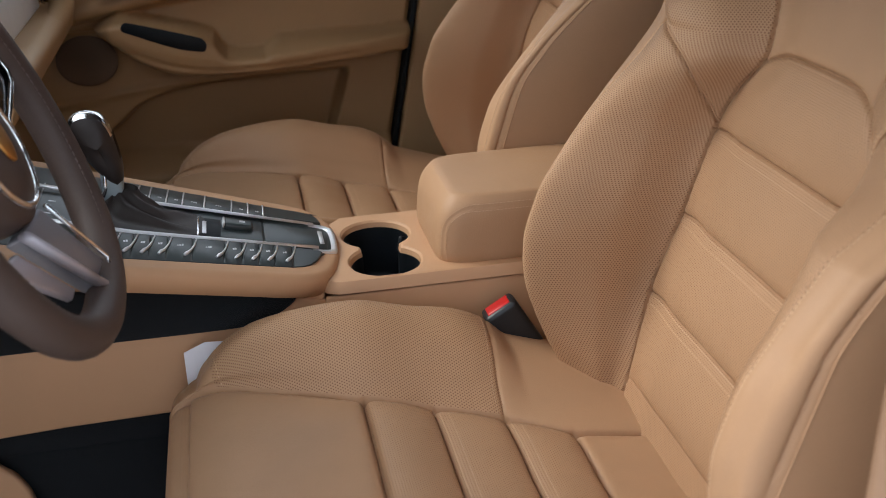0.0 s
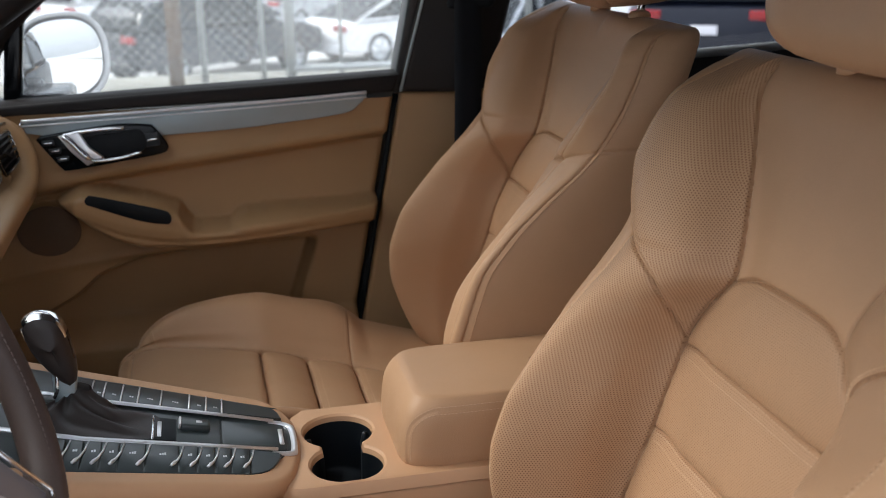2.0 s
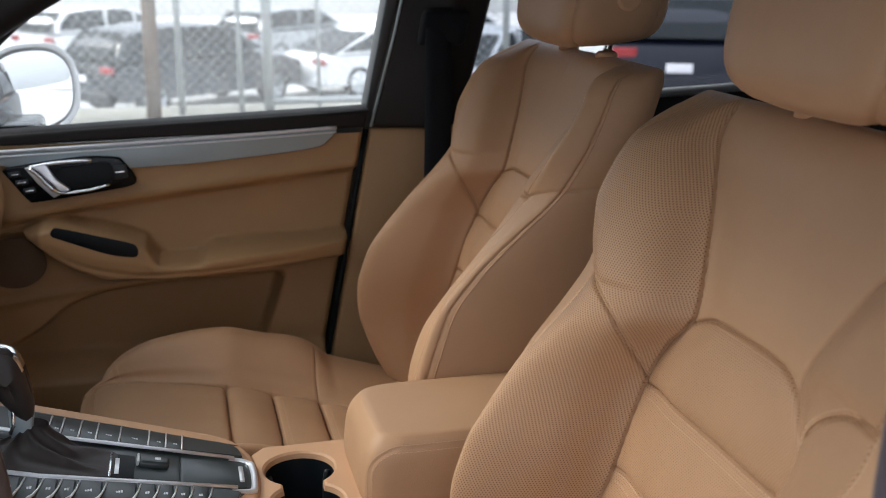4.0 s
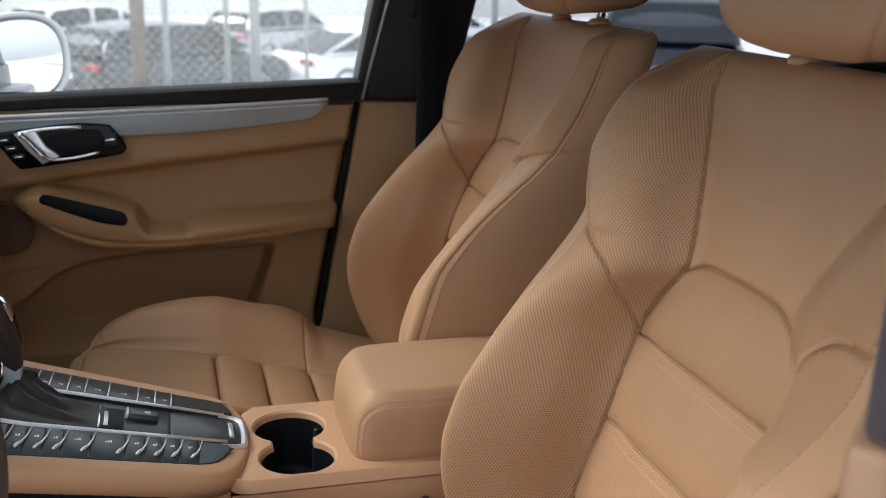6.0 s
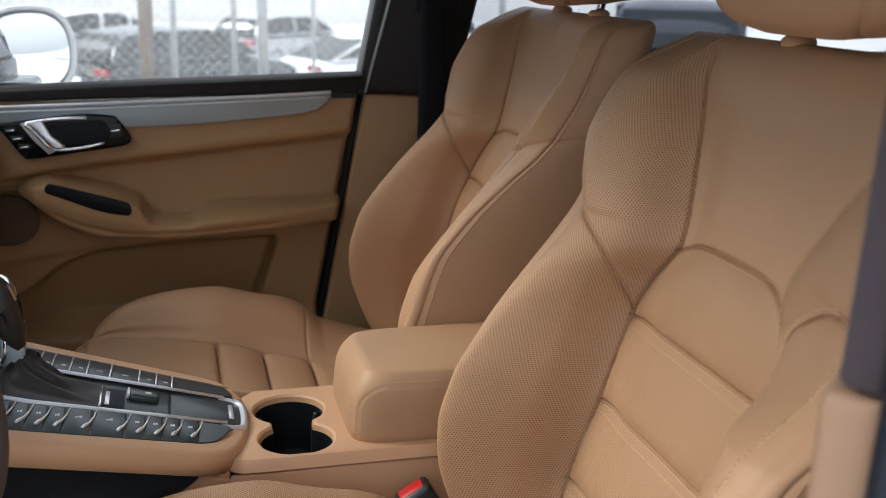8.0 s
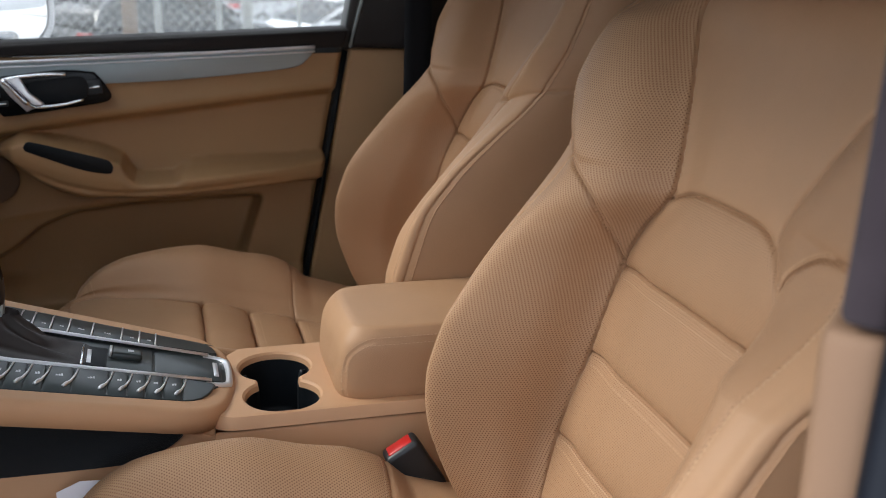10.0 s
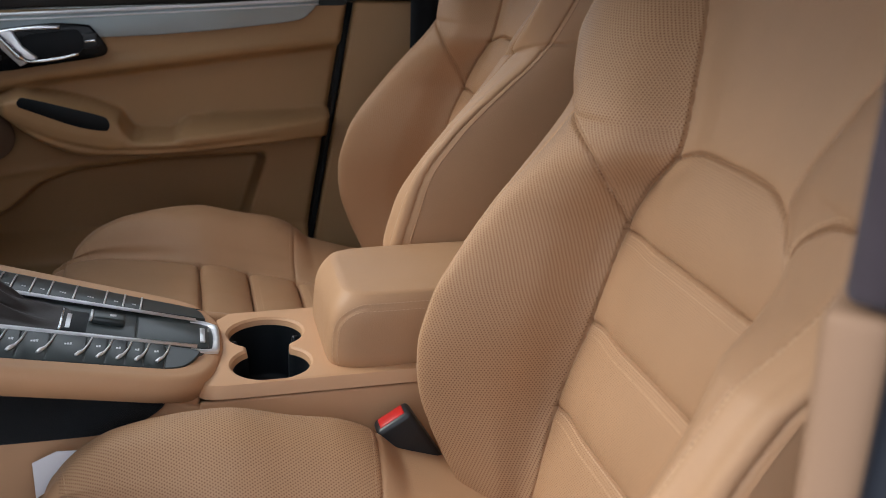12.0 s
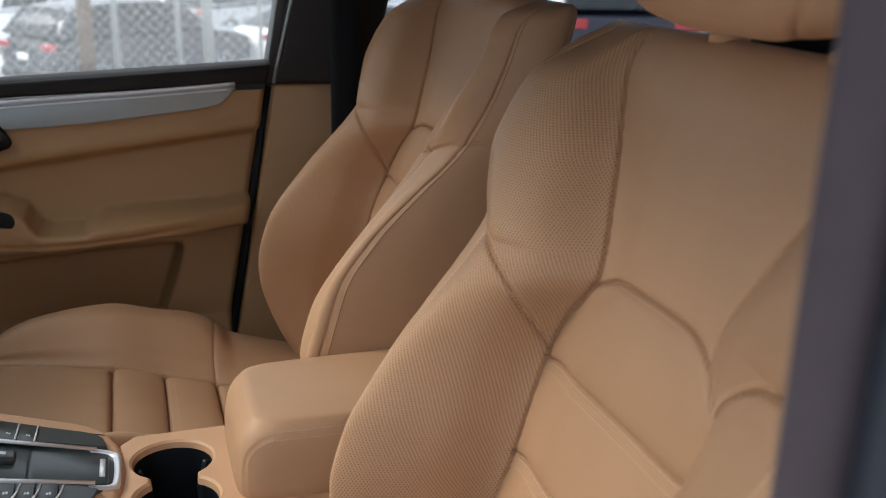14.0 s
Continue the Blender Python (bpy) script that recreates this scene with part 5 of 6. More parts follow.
strip = (np.arange(K) > 20) & (np.arange(K) < 34) & (side[:, 1] <= .968)
lift = np.where(top[None, :] & (vv[:, None] < .58), 1.03, 1.0)
G[..., 0] = mid[0] + (G[..., 0] - mid[0]) * lift
G[..., 2] = mid[1] - .006 + (G[..., 2] - mid[1] + .006) * lift
code = np.ones((S - 1, K - 1), int)
vm = (vv[:-1] + vv[1:]) / 2
code[(vm[:, None] < .58) & (top[:-1] & top[1:])[None, :]] = 2
code[(vm[:, None] < .30) & strip[:-1][None, :]] = 3
panels(G - np.array(LB), arc_uv(G), code, {1: ("grip", M_BOOT, "dark brown leather grip"), 2: ("grip_cap", M_CHROME, "satin chrome cap"), 3: ("release_button", M_GLOSS, "gloss black release button")}, lever)

# cup tray with two joined wells
XC, Y1, Y2, RC, HW = -.0700, .438, .352, .0430, .024


def cup_outline(grow, n=28):
    r, h = RC + grow, HW + grow
    a0 = math.asin(min(.99, h / r))
    top = [(XC + r * math.cos(a), Y1 + r * math.sin(a)) for a in np.linspace(-math.pi / 2 + a0, 1.5 * math.pi - a0, n)]
    low = [(XC + r * math.cos(a), Y2 + r * math.sin(a)) for a in np.linspace(math.pi / 2 + a0, 2.5 * math.pi - a0, n)]
    return top + low


outer = [(-.152, .330), (-.149, .316), (-.142, .3075), (-.131, .3028), (-.115, .302), (.36, .302), (.36, .508), (-.110, .508), (-.126, .49), (-.127, .43), (-.129, .37), (-.142, .335)]
bm = bmesh.new()
shrink = lambda x, y, k: (XC + .1 + (x - XC - .1) * (1 - k / .2), .405 + (y - .405) * (1 - k / .1))
ov = [bm.verts.new((*shrink(x, y, .005), .7865)) for x, y in outer]
soft_a = [bm.verts.new((*shrink(x, y, .0015), .7855)) for x, y in outer]
soft_b = [bm.verts.new((x, y, .783)) for x, y in outer]
iv = [bm.verts.new((x, y, .7865)) for x, y in cup_outline(.004)]
es = [bm.edges.new((v[k], v[(k + 1) % len(v)])) for v in (ov, iv) for k in range(len(v))]
bmesh.ops.triangle_fill(bm, use_beauty=True, edges=es)
down = [bm.verts.new((x - .004 * (x < -.1), y + (-.004 if y < .4 else .004), .772)) for x, y in outer]
lip = [bm.verts.new((x, y, .784)) for x, y in cup_outline(.0012)]
lip2 = [bm.verts.new((x, y, .776)) for x, y in cup_outline(0)]
for a, b in ((ov, soft_a), (soft_a, soft_b), (soft_b, down), (iv, lip), (lip, lip2)):
    for k in range(len(a)):
        bm.faces.new((a[k], a[(k + 1) % len(a)], b[(k + 1) % len(a)], b[k]))
bmesh.ops.recalc_face_normals(bm, faces=bm.faces)
tray = cpart("cup_tray", bm, M_TANPLASTIC, label="tan tray with two cup wells")
sharp(tray, 30)
bm = bmesh.new()
rings = [[bm.verts.new((XC + (x - XC) * k, (Y1 + Y2) / 2 + (y - (Y1 + Y2) / 2) * (k * .5 + .5), z)) for x, y in cup_outline(-.0002)] for z, k in ((.7775, 1.0), (.770, .985), (.715, .93), (.708, .90))]
for a, b in zip(rings, rings[1:]):
    for k in range(len(a)):
        bm.faces.new((a[k], a[(k + 1) % len(a)], b[(k + 1) % len(a)], b[k]))
bm.faces.new(rings[-1])
bmesh.ops.recalc_face_normals(bm, faces=bm.faces)
bmesh.ops.reverse_faces(bm, faces=bm.faces)
well = cpart("cup_well_liner", bm, M_WELL, label="black rubber-lined cup wells")
for cy, aa in ((Y1, (20, 165)), (Y2, (-20, 195))):
    for a in aa:
        cbox("cup_finger", Matrix.Translation((XC + (RC - .006) * math.cos(radians(a)), cy + (RC - .006) * math.sin(radians(a)), .762)) @ pose(0, 0, 0, 0, 12, a), (.008, .007, .022), M_BLACK, .003, 3)

# flanks below tray and panel
for y in (.3065, .5055):
    cpart("tray_skirt", slab([(-.149, .7683), (.36, .7683), (.36, .60), (-.16, .60), (-.162, .74)], .005, frame_at((0, y, 0), (1, 0, 0), (0, -1, 0)), .003), M_TANPLASTIC, label="tan lower flank")
cpart("rear_body", slab([(.0, .60), (.36, .60), (.36, .40), (-.9, .40), (-.9, .60)], .17, frame_at((0, .487, 0), (1, 0, 0), (0, -1, 0)), .004), M_CARPET)
cpart("nose_flank", slab(smooth_line([(-.260, .800), (-.200, .792), (-.160, .780), (-.151, .772), (-.152, .760), (-.165, .745), (-.26, .742)], 4).tolist(), .034, frame_at((0, .338, 0), (1, 0, 0), (0, -1, 0)), .008, 4), M_TANPLASTIC)
lower = [(-.168, .770), (-.190, .786), (-.30, .812), (-.75, .93), (-.75, .625), (-.47, .638), (-.338, .640), (-.15, .63), (-.15, .765)]
cpart("lower_flank", slab(lower, .012, frame_at((0, .312, 0), (1, 0, 0), (0, -1, 0)), .004), M_TANPLASTIC, label="tan lower flank panel")
cpart("lower_flank", slab(lower, .012, frame_at((0, .530, 0), (1, 0, 0), (0, -1, 0)), .004), M_TANPLASTIC)
cpart("footwell_trim", slab(smooth_line([(-.75, .63), (-.58, .612), (-.545, .596), (-.528, .575), (-.518, .54), (-.515, .45), (-.75, .42)], 4).tolist()[::-1], .012, frame_at((0, .302, 0), (1, 0, 0), (0, -1, 0)), .004, 3), M_TANPLASTIC)
knee = smooth_line([(-.75, .835), (-.50, .820), (-.37, .808), (-.24, .792), (-.196, .785), (-.184, .780), (-.192, .768), (-.215, .755), (-.25, .746), (-.40, .746), (-.75, .748)], 5).tolist()
cpart("knee_pad", slab(knee, .006, frame_at((0, .2995, 0), (1, 0, 0), (0, -1, 0)), .003), M_CARPET, label="black textile knee pad")
cpart("inner_wall", slab([(-.165, .755), (-.75, .93), (-.75, .40), (-.165, .40)], .20, frame_at((0, .519, 0), (1, 0, 0), (0, -1, 0)), .004), M_CARPET)
# ---- armrest lid ----
arm = thing("armrest", (.175, .395, .79), "tan leather centre armrest lid with twin stitching", "armrest")
R, C, TOP = 44, 192, .87
rows = []
e = 2 / 8
for i in range(R):
    t = i / (R - 1)
    z = .786 + .084 * t
    edge = 1 - (1 - TOP) * max(0, (t - .55) / .45) ** 2.6 - .03 * max(0, (.16 - t) / .16) ** 2
    rows.append((edge, z, t))
for k in (.94, .85, .7, .5, .25, .02):
    rows.append((TOP * k, .870 + .004 * (1 - k) ** .7, 1.0))
P = np.zeros((len(rows), C + 1, 3))
for i, (edge, z, t) in enumerate(rows):
    for j in range(C + 1):
        w = 2 * math.pi * j / C
        c, s = math.cos(w), math.sin(w)
        hx, hy = .188 * (1 - (1 - edge) * .45 if i < R else (1 - (1 - TOP) * .45) * edge / TOP), .0905 * edge
        lean = (.003 + .011 * t**2.2) * (1 if i < R else edge / TOP) * min(1, abs(c) * 1.6) if c < 0 else 0
        P[i, j] = (.1745 + hx * math.copysign(abs(c) ** e, c) + lean, .403 + hy * math.copysign(abs(s) ** e, s), z)
N = grid_normals(P)
if ((P - P.mean((0, 1))) * N).sum() < 0:
    N = -N


def lid_seam(off, far=False):
    """Up a front corner, round a bend and along the side; off: metres to the outer side of that line."""
    path = [(.004 - off, h) for h in np.linspace(.003, .040, 8)] + [(.004 + .030 - (.030 + off) * math.cos(a), .040 + (.030 + off) * math.sin(a)) for a in np.linspace(.1, math.pi / 2, 12)] + [(x, .070 + off) for x in np.linspace(.045, .31, 30)]
    order = np.arange(C // 2, -1, -1) if far else np.arange(C // 2, C + 1)
    edge = P[20, order]
    acc = np.r_[0, np.cumsum(np.linalg.norm(np.diff(edge, axis=0), axis=1))]
    acc -= acc[np.argmax(np.abs(edge[:, 1] - .403) > .0905 * .82)]
    pp, nn = [], []
    for x, h in path:
        q, r = np.interp(x, acc, np.arange(len(order))), h / .084 * (R - 1)
        i, j = int(r), min(int(q), len(order) - 2)
        a, b = r - i, q - j
        f = lambda A: (A[i, order[j]] * (1 - a) + A[i + 1, order[j]] * a) * (1 - b) + (A[i, order[j + 1]] * (1 - a) + A[i + 1, order[j + 1]] * a) * b
        pp.append(f(P))
        nn.append(f(N))
    return np.array(pp), np.array(nn)


AB = np.array((.175, .395, .79))
sewn = [lid_seam(off, far) for far in (False, True) for off in (.0038, -.0038)]
d = np.minimum(near(P, lid_seam(0)[0]), near(P, lid_seam(0, True)[0]))
P = P - N * (.0014 * np.exp(-((d / .0014) ** 2)))[..., None]
panels(P - AB, arc_uv(P), np.ones((len(rows) - 1, C), int), {1: ("lid", M_TAN, "")}, arm)
stitches([q - AB for q, _ in sewn], [n for _, n in sewn], arm, thick=.0011, label="pale tan twin stitching")

# ---- belt buckle and paper ----
buckle = thing("belt_buckle", (.060, .262, .725), "black seat belt buckle with red release button", "seat belt buckle")
bmx = Matrix.Rotation(radians(-31), 4, "Y")
box("buckle_body", buckle, M_BLACK, bmx @ pose(.004, 0, -.012), (.044, .030, .080), .006, 3)
box("release_button", buckle, M_RED, bmx @ pose(.004, 0, .0262), (.031, .0195, .006), .002, 2, "red push button")
box("buckle_stalk", buckle, M_BLACK, bmx @ pose(.004, 0, -.09), (.030, .014, .09), .004, 2)

paper = thing("paper_sheet", (-.15, .2795, .64), "white printed paper tucked between seat and console", "paper")
pts = [(-.171, 0), (-.170, .092), (-.145, .103), (-.112, .101), (.0, .085), (.150, .066), (.180, .0655), (.180, 0)]
bm = bmesh.new()
a = [bm.verts.new((x, .004 * math.sin(14 * x), z)) for x, z in pts]
b = [bm.verts.new((x, .004 * math.sin(14 * x) + .0005, z)) for x, z in pts]
bm.faces.new(a)
bm.faces.new(b[::-1])
for k in range(len(pts)):
    bm.faces.new((a[k], a[(k + 1) % len(pts)], b[(k + 1) % len(pts)], b[k]))
bmesh.ops.recalc_face_normals(bm, faces=bm.faces)
part("sheet", bm, M_PAPER, paper, smooth=False)
for k, (x, z, h) in enumerate(((-.138, .080, .012), (-.132, .080, .012))):
    box("print_bar", paper, M_INK, pose(x, -.0045, z), (.0028, .0006, h), .0001, 1)

# ---- steering wheel ----
wheel = thing("steering_wheel", (-.42, .024, 1.073), "dark brown leather sports steering wheel with metal spokes", "steering wheel")
WM = frame_at((0, 0, 0), (0, 1, 0), (math.cos(radians(22)), 0, math.sin(radians(22))))  # x to the car's right, y up along the wheel, z to the driver
RW = .1715
ring = []
for k in range(96):
    a = 2 * math.pi * k / 96
    flat = 1 - .035 * max(0, -math.sin(a)) ** 6
    ring.append(WM @ Vector((RW * math.cos(a) * flat, RW * math.sin(a) * flat, 0)))
part("rim", tube(ring, .0175, 16, True, squash=(1.0, 1.0)), M_BROWN, wheel, "stitched dark brown leather rim")
lines, nrms = [], []
for a0, a1 in ((-58, 30), (150, 238)):
    ln = [WM @ Vector(((RW - .0125) * math.cos(radians(a)), (RW - .0125) * math.sin(radians(a)), .0128)) for a in np.linspace(a0, a1, 60)]
    lines.append(np.array(ln))
    nrms.append(np.array([WM.to_3x3() @ Vector((-.7 * math.cos(radians(a)), -.7 * math.sin(radians(a)), .72)) for a in np.linspace(a0, a1, 60)]))
stitches(lines, nrms, wheel, length=.0050, gap=.0068, thick=.0012, mat=M_RIMTHREAD, name="rim_stitching")
part("hub", lathe([(.068, -.030), (.070, .0), (.066, .016), (.052, .024), (.025, .028), (.0, .029)], WM @ pose(0, 0, -.020), 48), M_BROWN, wheel, "brown leather hub pad")
part("hub_ring", tube([WM @ Vector((.0545 * math.cos(2 * math.pi * k / 60), .0545 * math.sin(2 * math.pi * k / 60), .0035)) for k in range(60)], .0032, 10, True), M_CHROME, wheel, "satin chrome hub ring")
shield = smooth_line([(-.014, .017), (0, .019), (.014, .017), (.0145, .0), (.010, -.012), (0, -.019), (-.010, -.012), (-.0145, 0)], 4).tolist()
part("badge", slab(shield, .004, WM @ pose(0, 0, .007), .0015), M_GOLD, wheel, "gold shield badge")


def spoke(a, w0, w1, mat, name, z, label="", r0=.058, r1=.158, depth=.008):
    m = WM @ pose(0, 0, z, 0, 0, a)
    out = [(r0, -w0), (r1 - .01, -w1), (r1, -w1 + .008), (r1, w1 - .008), (r1 - .01, w1), (r0, w0)]
    part(name, slab(out, depth, m, .003, 2), mat, wheel, label)


for f in (1,):
    A, B, D, E = (WM @ Vector((f * x, y, z)) for x, y, z in ((.013, -.065, .004), (.056, -.147, .012), (.020, -.153, .005), (-.040 if f > 0 else -.030, -.067, -.006)))
    low = Vector(WM.col[2][:3]) * -.012
    bm = bmesh.new()
    up = [bm.verts.new(v + low * .35) for v in (A, B, D, E)]
    dn = [bm.verts.new(v + low * 1.6) for v in (A, B, D, E)]
    bm.faces.new(up)
    bm.faces.new(dn[::-1])
    for k in range(4):
        bm.faces.new((up[k], dn[k], dn[(k + 1) % 4], up[(k + 1) % 4]))
    bmesh.ops.recalc_face_normals(bm, faces=bm.faces)
    soften(bm, .0025, 2)
    part("spoke", bm, M_SPOKE, wheel, "grey satin metal lower spoke")
    part("spoke_edge", tube([A, A.lerp(B, .5), A.lerp(B, .93), B.lerp(D, .18), B.lerp(D, .85)], .0022, 10), M_CHROME, wheel, "satin chrome spoke edge")
    part("spoke_band", tube([D, D.lerp(E, .5), E], .0080, 12, squash=(1, .6)), M_LILAC, wheel, "satin metal spoke band")
    plate = [(-.065, -.069), (.0, -.138), (-.020, -.138), (-.112, -.062)]
    part("spoke_plate", slab([(f * x, y) for x, y in (plate if f < 0 else plate[::-1])], .006, WM @ pose(0, 0, -.016), .002), M_LILAC, wheel, "lilac-grey satin plate")
for a in (16, 164):
    spoke(a, .020, .024, M_GLOSS, "spoke", -.008, "dark side spoke with keys", .062, .156)
    m = WM @ pose(0, 0, .002, 0, 0, a)
    f = -1 if a == 16 else 1
    part("spoke_trim", tube([m @ Vector((.064, .020 * f, 0)), m @ Vector((.138, .0235 * f, 0)), m @ Vector((.150, .016 * f, 0)), m @ Vector((.150, -.018 * f, 0))], .0024, 8), M_CHROME, wheel, "satin chrome spoke edge")
part("column", tube([WM @ Vector((0, 0, -.02)), WM @ Vector((0, 0, -.30))], .045, 20), M_BLACK, wheel, "black steering column")


# ---- outside: mirror, lot, fence, parked cars ----
mir = thing("wing_mirror", (-.455, 1.37, 1.160), "white wing mirror with oval glass", "wing mirror")
MM = frame_at((0, 0, 0), (.62, .78, 0), (.78, -.62, .05))  # z out of the glass


def oval(w, h, n=40, e=.78):
    return [(w * math.copysign(abs(math.cos(2 * math.pi * k / n)) ** e, math.cos(2 * math.pi * k / n)), h * math.copysign(abs(math.sin(2 * math.pi * k / n)) ** e, math.sin(2 * math.pi * k / n)))
            for k in range(n)]


bm = bmesh.new()
secs = [[bm.verts.new(MM @ Vector((x, y, z))) for x, y in oval(.122 * k, .088 * k)] for z, k in ((.0, .90), (.006, .98), (-.004, 1.0), (-.03, .98), (-.07, .80), (-.10, .45), (-.108, .05))]
for a, b in zip(secs, secs[1:]):
    for k in range(40):
        bm.faces.new((a[k], a[(k + 1) % 40], b[(k + 1) % 40], b[k]))
bm.faces.new(secs[-1])
bmesh.ops.recalc_face_normals(bm, faces=bm.faces)
part("housing", bm, M_WHITEPAINT, mir, "white painted housing")
part("mirror_glass", slab(oval(.104, .073), .003, MM @ pose(0, 0, -.001), .001), M_MIRROR, mir, "mirror glass")
box("mirror_foot", mir, M_GLOSS, pose(-.02, -.13, -.055), (.09, .16, .035), .012, 3, "black mirror foot")

ground = thing("ground", (0, 0, 0), "pale concrete parking lot", "ground", kind="structure")
GY = [-600, -20, 0, 5, 6.2, 7.2, 8.2, 8.9, 10.5, 13, 16, 20, 60, 600]
GZ = [0, 0, 0, .0, .04, .12, .14, .10, -.25, -.62, -1.0, -1.48, -1.7, -1.7]


def ground_z(y):
    return float(spl(GY, GZ, y))


bm = bmesh.new()
ys = [-600, -60, -20, -8, 0, 4] + [5 + .5 * k for k in range(34)] + [24, 30, 45, 80, 200, 600]
xs = [-600, -100, -30, -12, -6, -3, 0, 3, 6, 12, 30, 100, 600]
rows = [[bm.verts.new((x, y, ground_z(y))) for x in xs] for y in ys]
for a, b in zip(rows, rows[1:]):
    for k in range(len(xs) - 1):
        bm.faces.new((a[k], a[k + 1], b[k + 1], b[k]))
part("lot_surface", bm, M_GROUND, ground)
verge = thing("verge", (0, 8.1, ground_z(8.1)), "pale gravel strip under the fence", "gravel", kind="structure")
box("verge_strip", verge, M_GRASS, pose(0, 0, -.015), (60, 1.2, .06), .02)

FY = 8.1
fence = thing("chain_link_fence", (0, FY, ground_z(FY)), "galvanised chain-link fence with steel posts", "fence")
verts, faces = [], []
pitch, hgt, x0, x1 = .092, 1.9, -9.0, 2.6
n = int((x1 - x0) / pitch)
steps = int(hgt / pitch)
for i in range(n):
    xb = x0 + i * pitch
    for d in (1,):
        prev = None
        for j in range(steps * 2 + 1):
            x = xb + (pitch * .5 if j % 2 else -pitch * .02)
            z = .06 + j * pitch * .5
            y = .004 if j % 2 else -.004
            k = len(verts)
            verts += [(x - .0024, y, z), (x + .0024, y, z), (x, y + .004, z)]
            if prev is not None:
                for q in range(3):
                    faces.append((prev + q, prev + (q + 1) % 3, k + (q + 1) % 3, k + q))
            prev = k
        verts_b = len(verts)
        prev = None
        for j in range(steps * 2 + 1):
            x = xb + pitch * 1.0 - (pitch * .5 if j % 2 else -pitch * .02)
            z = .06 + j * pitch * .5
            y = -.004 if j % 2 else .004
            k = len(verts)
            verts += [(x - .0024, y, z), (x + .0024, y, z), (x, y + .004, z)]
            if prev is not None:
                for q in range(3):
                    faces.append((prev + q, prev + (q + 1) % 3, k + (q + 1) % 3, k + q))
            prev = k
wire = put("wire_mesh", mesh_of("wire_mesh", verts, faces, M_WIRE, False), fence, "woven galvanised wire")
wire["kind"] = "stuff"
for x, r in ((-6.2, .03), (-3.4, .03), (-.15, .026), (.33, .022), (.56, .042), (.98, .016), (2.62, .03)):
    part("fence_post", tube([(x, .03, 0), (x, .03, 2.1)], r, 12), M_GALV, fence, "round galvanised post")
part("top_rail", tube([(x0, .03, 1.96), (x1, .03, 1.96)], .021, 8), M_GALV, fence, "top rail")
part("gate_rail", tube([(.56, .02, .10), (2.6, .02, .10)], .030, 10), M_GALV, fence, "pale gate rail")
post = thing("wooden_post", (-.37, 7.85, ground_z(7.85)), "weathered brown wooden post", "post")
part("post_shaft", tube([(0, 0, 0), (.012, 0, 1.0), (-.01, 0, 2.2), (.0, 0, 3.2)], [.058, .055, .052, .05], 14), M_WOOD, post)


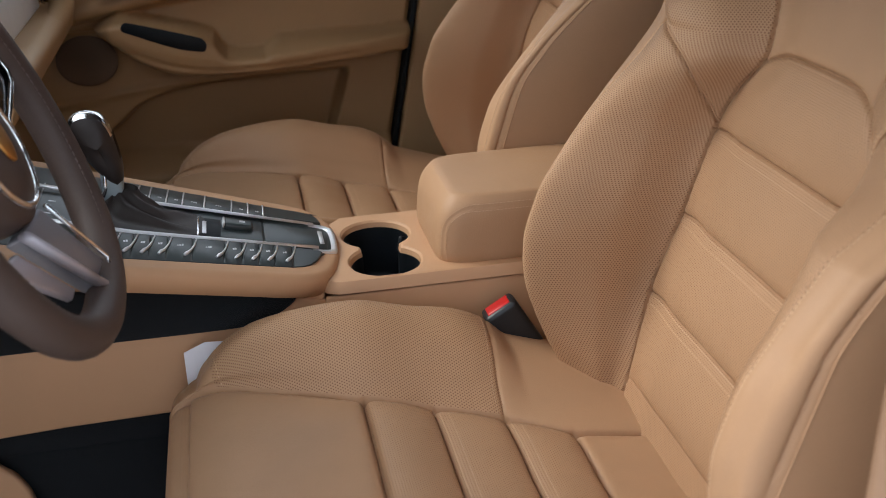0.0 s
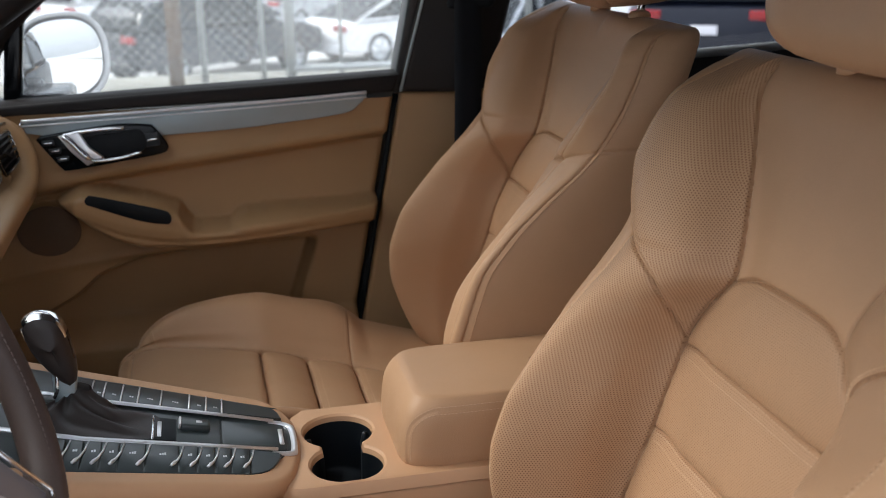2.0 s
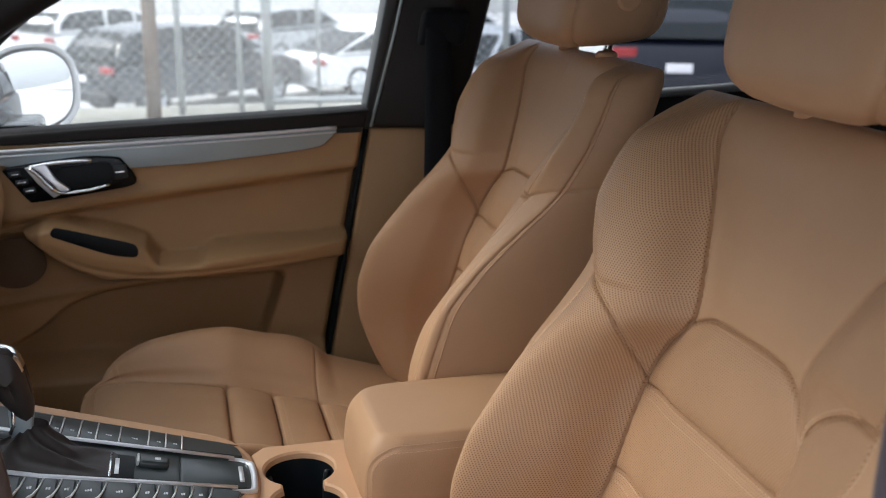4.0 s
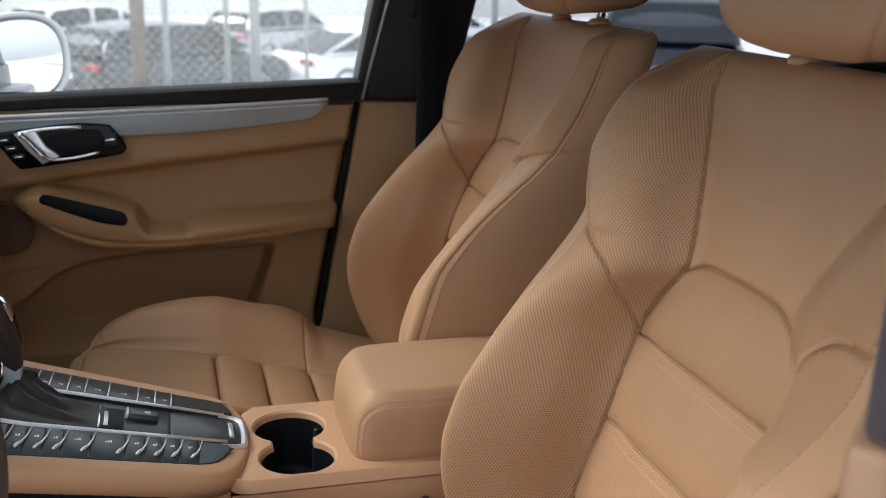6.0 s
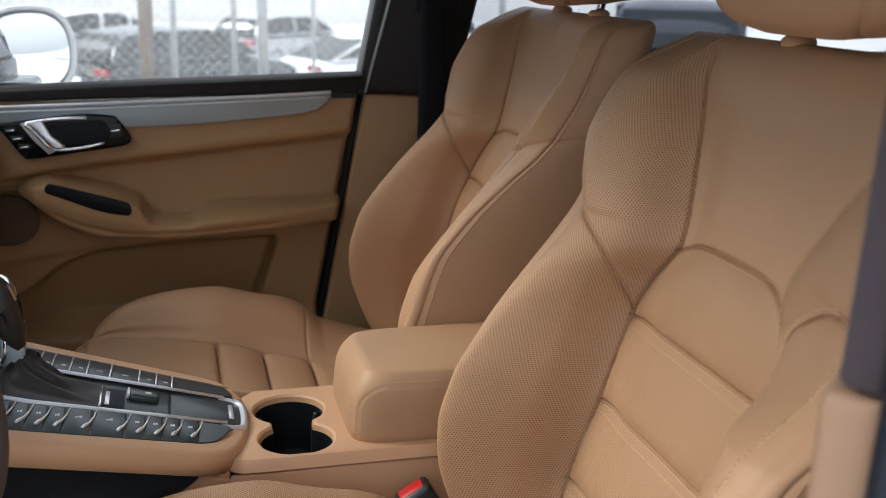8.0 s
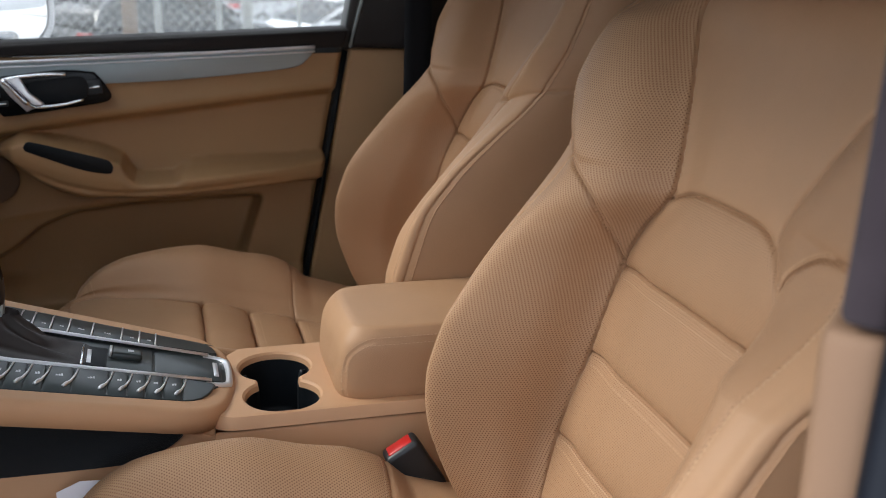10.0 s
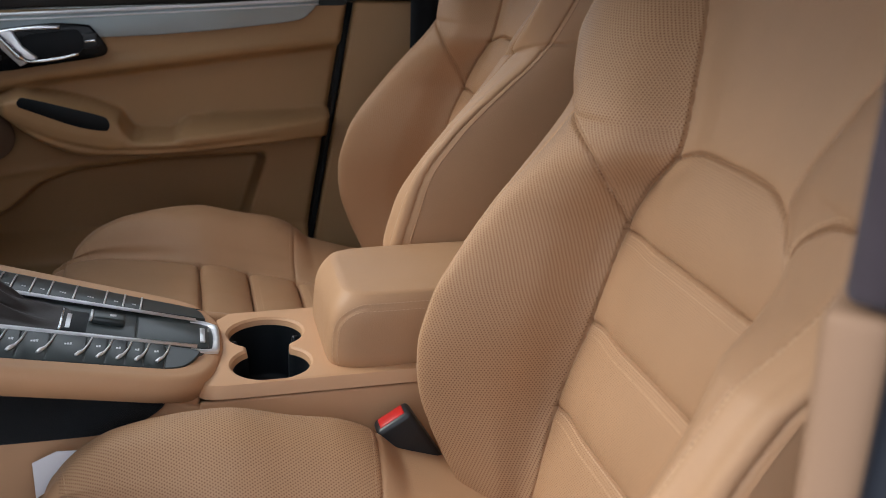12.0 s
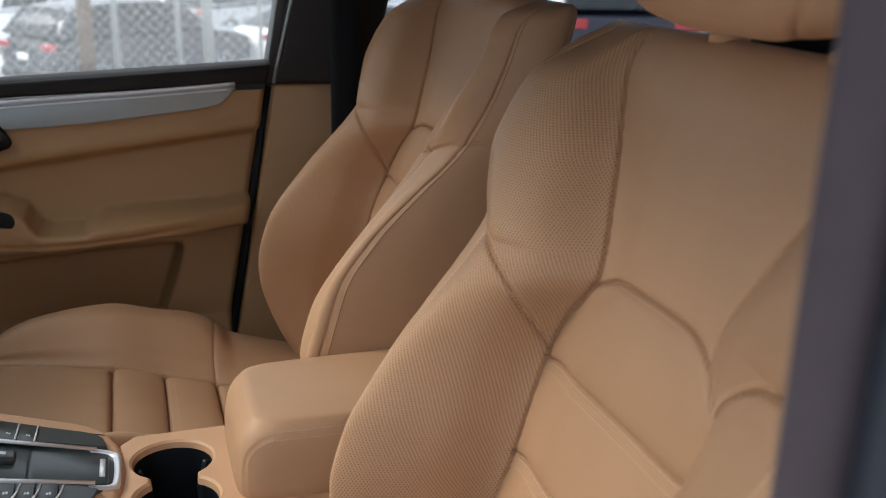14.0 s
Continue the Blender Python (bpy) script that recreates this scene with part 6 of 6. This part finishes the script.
def parked_car(name, paint, label, size=(4.6, 1.85, 1.55), kind="suv", at=(0, 0), heading=0.0):
    """A parked car facing local +x, its wheels on the ground."""
    L, W, H = size
    car = thing(name, (at[0], at[1], ground_z(at[1])), label, "car", "parked cars")
    car.rotation_euler = (0, 0, radians(heading))
    belt, sill = H * .60, .28
    rear = -.5 * L
    if kind == "suv":
        roof = [(-.47, .64), (-.44, .80), (-.38, .95), (-.20, 1.0), (.02, .985), (.14, .90), (.27, .66)]
    elif kind == "truck":
        roof = [(-.02, .62), (.0, .80), (.03, .97), (.10, 1.0), (.20, .98), (.26, .88), (.36, .64)]
    else:
        roof = [(-.42, .63), (-.30, .80), (-.20, .95), (-.06, 1.0), (.08, .97), (.18, .86), (.30, .65)]
    body = [(-.5, .30), (-.5, .45), (-.485, .60), (-.46, .64), (-.2, .645), (.28, .64), (.40, .60), (.485, .50), (.5, .36), (.49, .20), (.40, .17), (-.40, .17), (-.49, .2)]
    R, C = 13, len(body)
    bm = bmesh.new()
    secs = []
    for i in range(R):
        t = -1 + 2 * i / (R - 1)
        k = 1 - .05 * abs(t) ** 4
        zk = 1 - .16 * max(0, abs(t) - .75) / .25
        secs.append([bm.verts.new((x * L * k, t * W / 2, z * H * zk + (1 - zk) * .35 * H)) for x, z in body])
    for a, b in zip(secs, secs[1:]):
        for q in range(C):
            bm.faces.new((a[q], a[(q + 1) % C], b[(q + 1) % C], b[q]))
    bm.faces.new(secs[0][::-1])
    bm.faces.new(secs[-1])
    bmesh.ops.recalc_face_normals(bm, faces=bm.faces)
    sharp(part("car_body", bm, paint, car), 40)
    bm = bmesh.new()
    secs = []
    for i in range(9):
        t = -1 + 2 * i / 8
        a = abs(t)
        secs.append([bm.verts.new(((x * (1 - .02 * a**4)) * L, t * (W / 2 - .04 - .16 * (z - .62) / .38), (z - .03 * a**4 * (z > .9)) * H)) for x, z in roof])
    for a, b in zip(secs, secs[1:]):
        for q in range(len(roof) - 1):
            bm.faces.new((a[q], a[q + 1], b[q + 1], b[q]))
    bm.faces.new(secs[0][::-1])
    bm.faces.new(secs[-1])
    bmesh.ops.recalc_face_normals(bm, faces=bm.faces)
    sharp(part("cabin", bm, paint, car), 40)
    # side and end glass, a little proud of the cabin
    inner = [(x * .90 - .01, .655 + (z - .62) * .80) for x, z in roof]
    for s in (1, -1):
        bm = bmesh.new()
        vs = [bm.verts.new((x * L, s * (W / 2 - .04 - .16 * (z - .62) / .38 + .006), z * H)) for x, z in inner]
        bm.faces.new(vs if s > 0 else vs[::-1])
        bmesh.ops.solidify(bm, geom=bm.faces, thickness=.004)
        part("side_window", bm, M_CARGLASS, car, "dark tinted side window", smooth=False)
        for px in (-.12, .08):
            bm = bmesh.new()
            rounded(bm, pose(px * L, s * (W / 2 - .13), H * .80, 0, 0, 0), (.05, .19, H * .30), .01)
            part("window_pillar", bm, paint, car)
    (xa, za), (xb, zb) = roof[0], roof[2]
    for (xa, za), (xb, zb), off in ((roof[0], roof[2], -.012), (roof[-1], roof[-3], .012)):
        bm = bmesh.new()
        y0, y1 = W / 2 - .12, W / 2 - .24
        bm.faces.new([bm.verts.new(v) for v in ((xa * L + off * L, -y0, za * H + .03), (xa * L + off * L, y0, za * H + .03), (xb * L + off * L, y1, zb * H - .03), (xb * L + off * L, -y1, zb * H - .03))])
        bmesh.ops.solidify(bm, geom=bm.faces, thickness=.004)
        part("end_window", bm, M_CARGLASS, car, "dark tinted end window", smooth=False)
    for s in (1, -1):
        for wx in (-.30, .31):
            wm = frame_at((wx * L, s * (W / 2 - .10), .34), (1, 0, 0), (0, s, 0))
            whl = part("wheel", lathe([(.20, -.10), (.32, -.10), (.345, -.07), (.345, .07), (.32, .105), (.245, .105), (.235, .09), (.0, .085)], wm, 28), M_TYRE, car, "black tyre")
            rim = part("rim", lathe([(.235, .088), (.235, .102), (.215, .104), (.20, .092), (.05, .096), (.0, .10)], wm, 28), M_SILVERPAINT, whl, "silver wheel rim")
            for k in range(5):
                bm = bmesh.new()
                rounded(bm, wm @ pose(0, 0, .098, 0, 0, 72 * k) @ pose(.125, 0, 0), (.18, .035, .012), .004)
                part("rim_spoke", bm, M_SILVERPAINT, whl)
        bm = bmesh.new()
        rounded(bm, pose(-.482 * L, s * (W / 2 - .22), H * .545, 0, 0, 0), (.10, .40, .13), .03, 3)
        part("tail_lamp", bm, M_TAIL, car, "red tail lamp")
        bm = bmesh.new()
        rounded(bm, pose(.462 * L, s * (W / 2 - .26), H * .46), (.14, .36, .12), .04, 3)
        part("headlamp", bm, M_CARGLASS, car)
    box("plate", car, M_PAPER, pose(-.503 * L, 0, H * .44), (.02, .34, .12), .006)
    box("bumper", car, M_BLACK if kind != "sedan" else paint, pose(-.49 * L, 0, H * .24), (.10, W * .92, .20), .05, 3)
    return car


parked_car("parked_suv", M_DARKPAINT, "charcoal parked estate car seen from behind", (4.6, 1.9, 1.68), "suv", (.05, 21.0), 34)
parked_car("parked_sedan", M_WHITEPAINT, "white parked sedan seen from behind", (4.8, 1.85, 1.47), "sedan", (4.5, 23.0), 26)
parked_car("parked_sedan", M_SILVERPAINT, "silver parked car behind the fence", (4.6, 1.85, 1.5), "sedan", (-5.2, 22.5), 40)
parked_car("parked_suv", M_WHITEPAINT, "white parked car in the far row", (4.6, 1.85, 1.7), "suv", (-2.0, 30), 40)
parked_car("parked_suv", M_SILVERPAINT, "silver parked car in the far row", (4.6, 1.85, 1.6), "suv", (3.2, 31), 40)
parked_car("parked_sedan", M_WHITEPAINT, "white parked sedan in the far row", (4.7, 1.85, 1.46), "sedan", (8.2, 31.5), 40)
parked_car("parked_suv", M_DARKPAINT, "dark parked car in the far row", (4.7, 1.85, 1.6), "suv", (-7.5, 31), 40)
parked_car("parked_truck", M_BLUEPAINT, "navy parked car with a pale plate", (4.9, 1.95, 1.75), "suv", (7.35, 14.1), 62)
parked_car("parked_sedan", M_SILVERPAINT, "silver parked car beside the fence", (4.6, 1.85, 1.48), "sedan", (5.2, 17.5), 50)

back = thing("backdrop", (0, 60, -1.7), "pale low building far behind the lot", "building", kind="structure")
box("far_wall", back, M_WALLFAR, pose(0, 0, 2.2), (90, 1.0, 4.4), .05)

# unseen dark wall, added to block low daylight from the driver's side
side = thing("unseen_block_wall", (5.25, -1.4, 0), "unseen dark wall added beside the car to block light", "wall", kind="structure")
box("wall_face", side, M_LIGHTBLOCK, pose(0, 0, 1.35), (8.5, .2, 2.7), .03)
